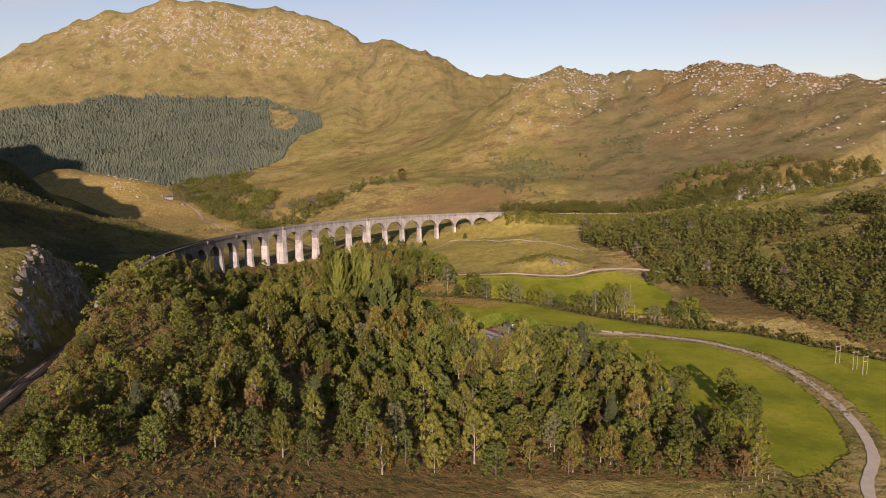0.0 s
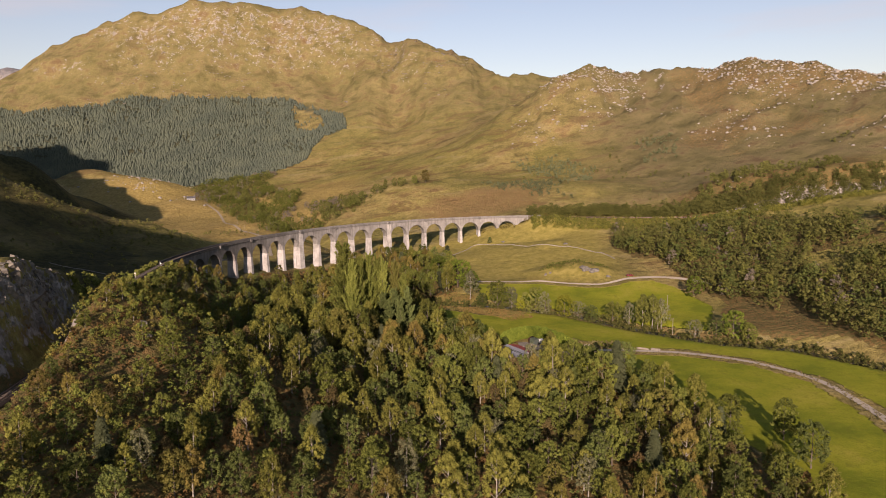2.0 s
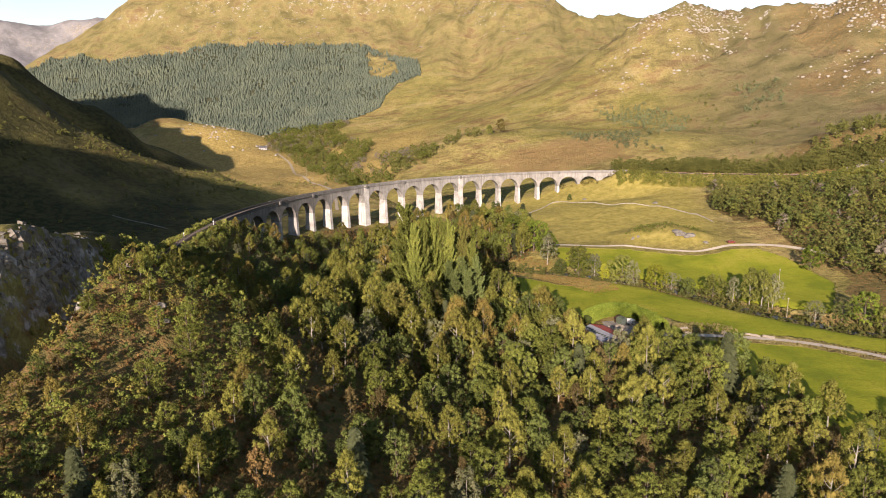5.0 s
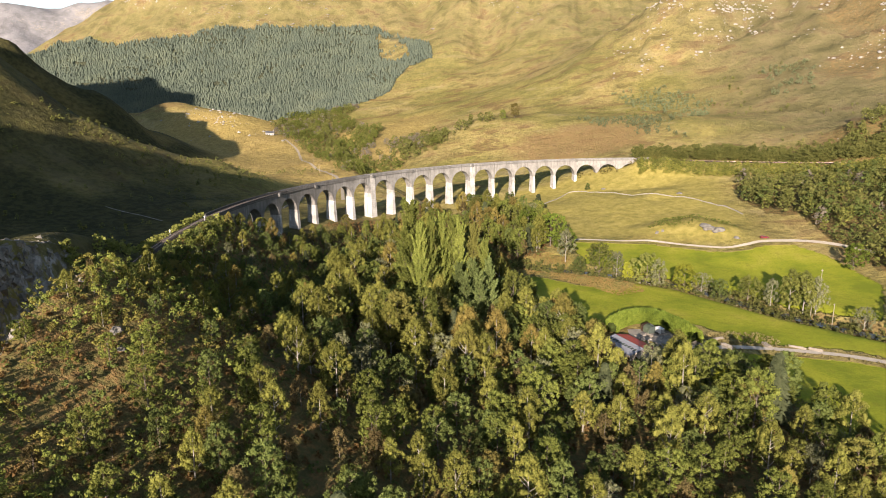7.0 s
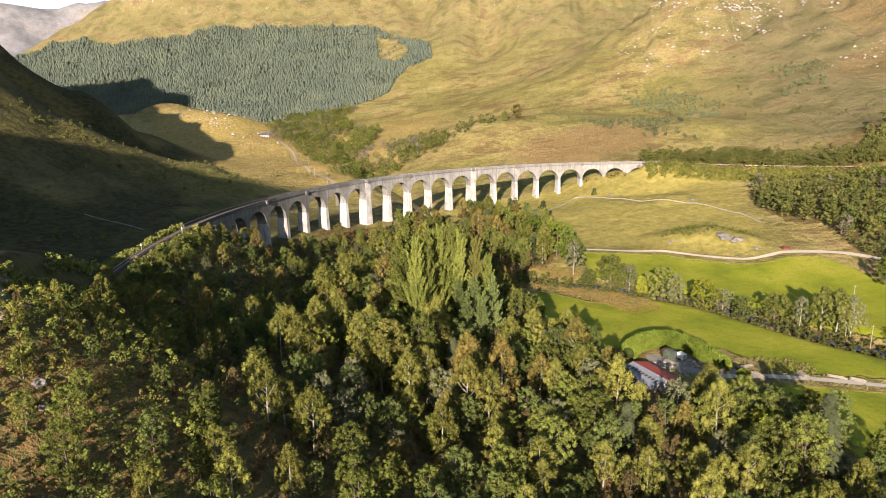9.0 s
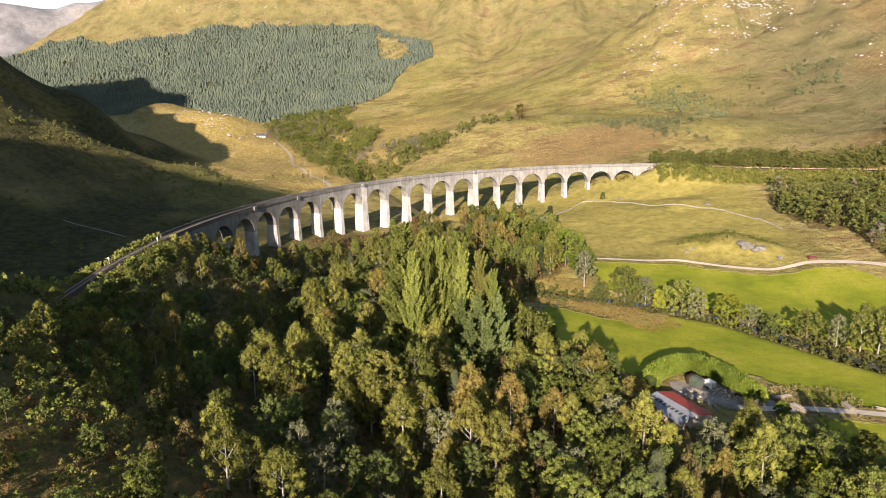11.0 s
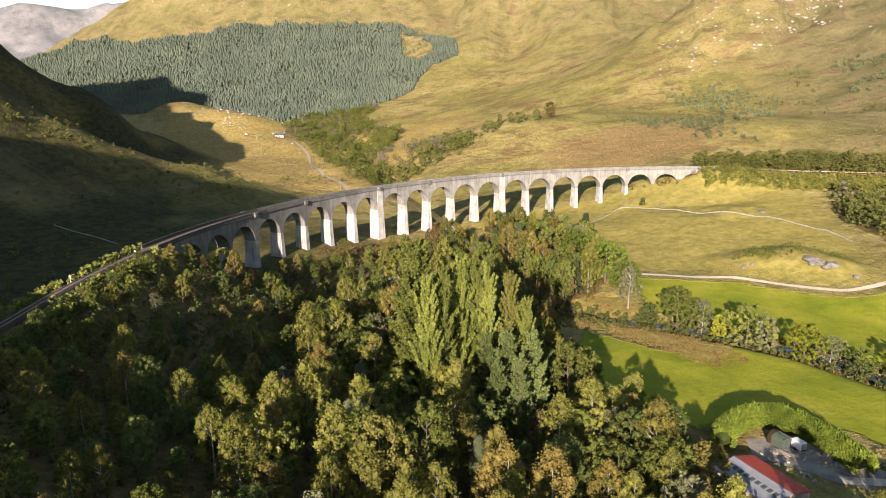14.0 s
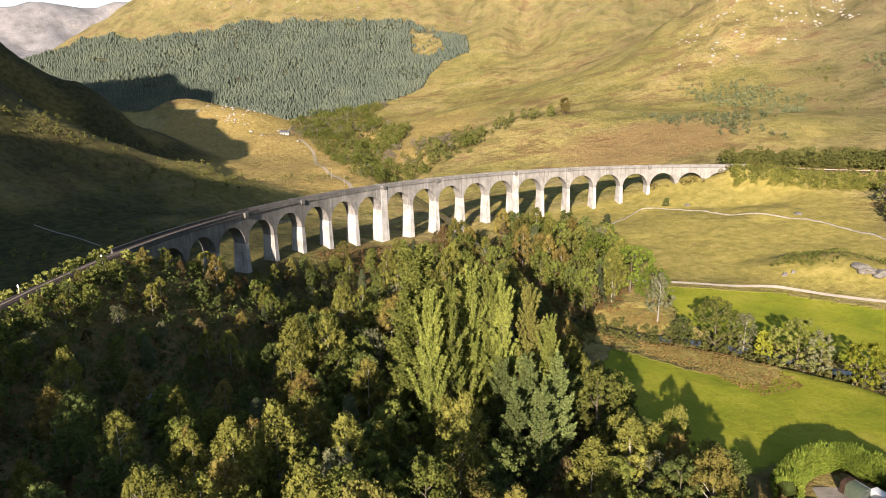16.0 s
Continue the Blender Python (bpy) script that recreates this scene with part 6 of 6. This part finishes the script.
def trailer(x, y, turn):
    """A small white box trailer."""
    root = tagged(new("trailer"), "small white box trailer parked beside the shed", "trailer")
    root.location, root.rotation_euler = (x, y, ground_at(x, y) + 0.12), (0, 0, radians(turn))
    bm = bmesh.new()
    box(bm, 0, 0, 1.35, 1.9, 2.9, 1.8, bevel=0.08)
    body = part("body", bm, M_WHITE, root)
    bm = bmesh.new()
    box(bm, 0, -1.47, 1.32, 1.5, 0.05, 1.5)
    part("tailgate", bm, M_LIME, body)
    bm = bmesh.new()
    box(bm, 0, 0.6, 0.38, 1.6, 4.8, 0.12)
    part("chassis", bm, M_RAIL, root)
    for s in (-1.0, 1.0):
        bm = bmesh.new()
        bmesh.ops.create_cone(bm, cap_ends=True, segments=14, radius1=0.33, radius2=0.33, depth=0.2, matrix=pose(s, 0, 0.33, 0, 90, 0))
        part("wheel", bm, M_RUBBER, root)


trailer(34.8, 315.9, 32.0)


def hedge(pts, h, w, label):
    """A tall clipped evergreen hedge: leaves over a solid dark core."""
    r = np.random.default_rng(55)
    line = path_points(pts, 0.5)
    root = tagged(new("hedge"), label, "hedge")
    C, R = [], []
    core = bmesh.new()
    prev = None
    for i, (q, d, nrm) in enumerate(frames_along(line)):
        z = ground_at(q.x, q.y)
        slim = min(1.0, 0.05 + 0.22 * min(i, len(line) - 1 - i))
        ring = [core.verts.new(q + nrm * (w * 0.40 * slim * math.cos(a)) + Vector((0, 0, z + h * 0.42 + h * 0.43 * slim * math.sin(a)))) for a in (2 * math.pi * k / 8 for k in range(8))]
        if prev:
            for k in range(8):
                core.faces.new((prev[k], prev[(k + 1) % 8], ring[(k + 1) % 8], ring[k]))
        prev = ring
        for _ in range(620):
            a = r.random() * math.pi * 1.5 - 0.8
            rad = 0.80 + 0.26 * r.random() + 0.16 * noise.noise(Vector((q.x * 0.5, q.y * 0.5, a * 2.2)))
            out = nrm * math.cos(a) + Vector((0, 0, math.sin(a)))
            p = q + d * (r.random() - 0.5) + nrm * (w * 0.5 * rad * math.cos(a)) + Vector((0, 0, z + h * 0.45 + h * 0.52 * rad * math.sin(a)))
            tip = (out * 0.7 + Vector((0.5 * r.normal(), 0.5 * r.normal(), 0.75))).normalized()
            s = (0.36 + 0.34 * r.random()) * (2.0 if a > 1.1 and a < 2.1 and r.random() < 0.05 else 1.0)
            side = tip.cross(Vector(r.normal(size=3))).normalized() * (s * 0.24)
            C += [tuple(p - side), tuple(p + side), tuple(p + tip * s)]
    part("core", core, M_HEDGECORE, root)
    from_arrays("foliage", C, np.arange(len(C)).reshape(-1, 3), M_HEDGE, root)
    return root


hedge([(17.5, 312), (19.5, 318), (25, 324.5), (32, 327.5), (38, 322.5), (42.5, 314.5), (45.5, 307)], 5.4, 5.0, "tall bright green conifer hedge curving round the farm yard")


def log_pile(x, y, turn, n, length, label):
    root = tagged(new("log_pile"), label, "log pile", "log piles by the yard")
    root.location, root.rotation_euler = (x, y, ground_at(x, y) + 0.1), (0, 0, radians(turn))
    r = np.random.default_rng(int(x * 10))
    k = 0
    for row in range(3):
        for i in range(n - row):
            bm = bmesh.new()
            rad = 0.09 + 0.07 * r.random()
            px = (i - (n - row) / 2) * 0.36
            sk = 1.2 * (r.random() - 0.5)
            tube(bm, [(px, -length / 2 + sk, 0.15 + row * 0.24), (px + 0.7 * (r.random() - 0.5), length / 2 + sk, 0.15 + row * 0.24)], (rad, rad * 0.85), 7)
            bm.faces.new(reversed([v for v in bm.verts][:7]))
            part("log", bm, M_POLE, root)
    return root


log_pile(56, 306.3, 35, 7, 4.5, "heap of pale cut logs beside the farm road")
log_pile(42.6, 308, -30, 6, 4.0, "heap of pale cut timber beside the hedge")
log_pile(40.2, 312.5, -30, 7, 5.0, "stack of pale timber along the hedge foot")
log_pile(53.7, 312.4, -60, 5, 5.5, "loose pale felled logs in the rough grass by the hedge")
log_pile(69.4, 308.9, 12, 6, 4.0, "stack of whitish sawn timber beside the road")
log_pile(78.6, 308.6, 72, 3, 4.5, "long low timber stack along the road")
log_pile(84.0, 307.6, 60, 4, 4.0, "long low timber stack along the road")
log_pile(30.5, 313, 40, 5, 3.0, "low stack of firewood in the yard")
rj = np.random.default_rng(77)
for i in range(44):
    k = rj.random()
    x, y = ((27 + 8 * k, 311 - 9 * k), (36 + 7 * k, 316.5 - 10 * k), (29 + 13 * k, 307 + 7 * rj.random()))[i % 3]
    x, y = x + 1.2 * rj.normal(), y + 1.0 * rj.normal()
    bm = bmesh.new()
    box(bm, 0, 0, 0.18, 0.5 + 1.5 * rj.random(), 0.25 + 0.4 * rj.random(), 0.25 + 0.3 * rj.random(), rj.random() * 180, 0.9, 0.03)
    ob = part("timber_offcut", bm, M_WOOD if i % 3 else M_POLE)
    ob.location = (x, y, ground_at(x, y) + 0.1)
    tagged(ob, "pale timber offcut lying in the gravel yard", "timber", "timber scattered in the yard")


# ---- poles, signs, vehicle, house ----
def pole(bm, x, y, h, r0=0.13):
    tube(bm, [(x, y, -0.6), (x, y, h * 0.5), (x, y, h)], (r0, r0 * 0.9, r0 * 0.75), 8)


def h_pole(x, y, h, turn):
    root = tagged(new("utility_pole"), "pale wooden twin-pole power line support with crossbar", "utility pole", "poles in the field")
    root.location, root.rotation_euler = (x, y, ground_at(x, y)), (0, 0, radians(turn))
    for s in (-1.1, 1.1):
        bm = bmesh.new()
        pole(bm, s, 0, h)
        part("post", bm, M_POLE, root)
    for z, l in ((h - 0.5, 3.6), (h - 2.4, 2.6)):
        bm = bmesh.new()
        box(bm, 0, 0.14, z, l, 0.14, 0.18)
        bar = part("crossbar", bm, M_WOOD, root)
        if l == 3.6:
            upper = bar
    for s in (-1.5, 0, 1.5):
        bm = bmesh.new()
        tube(bm, [(s, 0.14, h - 0.42), (s, 0.14, h - 0.05)], (0.09, 0.06), 6)
        part("insulator", bm, M_DARK, upper)


h_pole(158, 254, 7.6, 20)
h_pole(160, 246, 7.6, 20)
h_pole(160, 240, 7.6, 20)
for x, y, h in ((97, 350, 9.5), (110, 378, 9.0), (102, 342, 9.5), (-232, 690, 9.0), (-262, 752, 9.0), (-205, 650, 9.0)):
    root = tagged(new("utility_pole"), "single slender wooden utility pole with a short crossarm", "utility pole", "poles in the field" if x > 0 else "poles in the glen")
    root.location, root.rotation_euler = (x, y, ground_at(x, y)), (0, 0, 0.6)
    bm = bmesh.new()
    pole(bm, 0, 0, h)
    part("post", bm, M_POLE, root)
    bm = bmesh.new()
    box(bm, 0, 0.1, h - 0.4, 1.5, 0.1, 0.12)
    part("crossarm", bm, M_WOOD, root)


def line_sign(x, y, z, label):
    root = tagged(new("railway_sign"), label, "railway sign", "signs beside the railway")
    root.location = (x, y, z)
    bm = bmesh.new()
    tube(bm, [(0, 0, -1.5), (0, 0, 2.2)], (0.06, 0.06), 6)
    part("post", bm, M_WHITE, root)
    bm = bmesh.new()
    tube(bm, [(0, -0.12, 1.7), (0, -0.05, 1.7)], (0.3, 0.3), 16)
    bm.faces.new(list(bm.verts)[:16])
    part("disc", bm, M_WHITE, root, "round white board")


line_sign(-149.5, 308, 28.6, "round white lineside board on a short post")
line_sign(-151.5, 337, 28.6, "round white lineside board at the bridge approach")


def car(x, y, turn):
    root = tagged(new("car"), "dark red estate car parked on the gravel track", "car")
    root.location, root.rotation_euler = (x, y, ground_at(x, y) + 0.2), (0, 0, radians(turn))
    bm = bmesh.new()
    side = [(-2.1, 0.35), (2.1, 0.35), (2.15, 0.8), (1.3, 0.95), (0.7, 1.42), (-1.6, 1.45), (-2.1, 1.0)]
    a = [bm.verts.new((px, -0.85, pz)) for px, pz in side]
    b = [bm.verts.new((px, 0.85, pz)) for px, pz in side]
    bm.faces.new(a), bm.faces.new(b)
    for i in range(7):
        bm.faces.new((a[i], a[(i + 1) % 7], b[(i + 1) % 7], b[i]))
    bmesh.ops.bevel(bm, geom=list(bm.edges), offset=0.07, segments=2, affect="EDGES")
    part("body", bm, M_CARPAINT, root)
    for s in (-0.86, 0.86):
        bm = bmesh.new()
        box(bm, -0.45, s, 1.18, 2.0, 0.03, 0.3, 0, 0.85)
        part("side_window", bm, M_GLASS, root)
    bm = bmesh.new()
    box(bm, 1.02, 0, 1.2, 0.5, 1.45, 0.28, 0, 0.7)
    part("windscreen", bm, M_GLASS, root)
    for px in (-1.35, 1.35):
        for s in (-0.82, 0.82):
            bm = bmesh.new()
            bmesh.ops.create_cone(bm, cap_ends=True, segments=14, radius1=0.32, radius2=0.32, depth=0.2, matrix=pose(px, s, 0.3, 90, 0, 0))
            wh = part("wheel", bm, M_RUBBER, root)
            bm = bmesh.new()
            bmesh.ops.create_cone(bm, cap_ends=True, segments=10, radius1=0.19, radius2=0.19, depth=0.03, matrix=pose(px, s * 1.13, 0.3, 90, 0, 0))
            part("rim", bm, M_TIN, wh)


car(106, 446.5, 10)


def cottage(x, y, turn):
    root = tagged(new("cottage"), "small white cottage with slate roof in the glen", "house")
    root.location, root.rotation_euler = (x, y, ground_at(x, y) - 0.2), (0, 0, radians(turn))
    bm = bmesh.new()
    pts = [(-3, 0), (3, 0), (3, 3.2), (0, 5.6), (-3, 3.2)]
    a = [bm.verts.new((-5.5, py, pz)) for py, pz in pts]
    b = [bm.verts.new((5.5, py, pz)) for py, pz in pts]
    bm.faces.new(a), bm.faces.new(b)
    for i in range(5):
        bm.faces.new((a[i], a[(i + 1) % 5], b[(i + 1) % 5], b[i]))
    part("wall", bm, M_LIME, root)
    for s in (-1, 1):
        bm = bmesh.new()
        q = [(-5.8, s * 3.4, 3.0), (5.8, s * 3.4, 3.0), (5.8, 0, 5.75), (-5.8, 0, 5.75)]
        f = bm.faces.new([bm.verts.new(v) for v in q])
        bmesh.ops.solidify(bm, geom=[f], thickness=0.15)
        part("roof", bm, M_SLATE, root)
    for px in (-5.0, 5.0):
        bm = bmesh.new()
        box(bm, px, 0, 6.1, 0.7, 0.9, 1.5)
        part("chimney", bm, M_STONE, root)
    for px in (-3.2, 0, 3.2):
        bm = bmesh.new()
        box(bm, px, -3.03, 1.6 if px else 1.1, 0.9, 0.08, 1.2 if px else 2.0)
        pane = part("window" if px else "door", bm, M_GLASS, root)
        bm = bmesh.new()
        box(bm, px, -3.05, 0.92 if px else 0.06, 1.2, 0.2, 0.12)
        part("sill" if px else "doorstep", bm, M_STONE, pane)


cottage(-387, 922, 15)


# post and wire fence at the wood's lower edge
def fence(pts, label):
    root = tagged(new("fence"), label, "fence")
    line = resample(path_points(pts, 2.0), 3.0)
    for q in line:
        bm = bmesh.new()
        box(bm, 0, 0, 0.5, 0.11, 0.11, 1.4)
        ob = part("post", bm, M_WOOD, root)
        ob.location = (q.x, q.y, ground_at(q.x, q.y))
    for z in (0.5, 0.85, 1.1):
        bm = bmesh.new()
        tube(bm, [(q.x, q.y, ground_at(q.x, q.y) + z) for q in line], [0.012] * len(line), 3)
        part("wire", bm, M_RAIL, root)


fence([(-20, 128), (10, 136), (40, 143), (70, 153), (88, 164)], "low post and wire fence in rough grass")
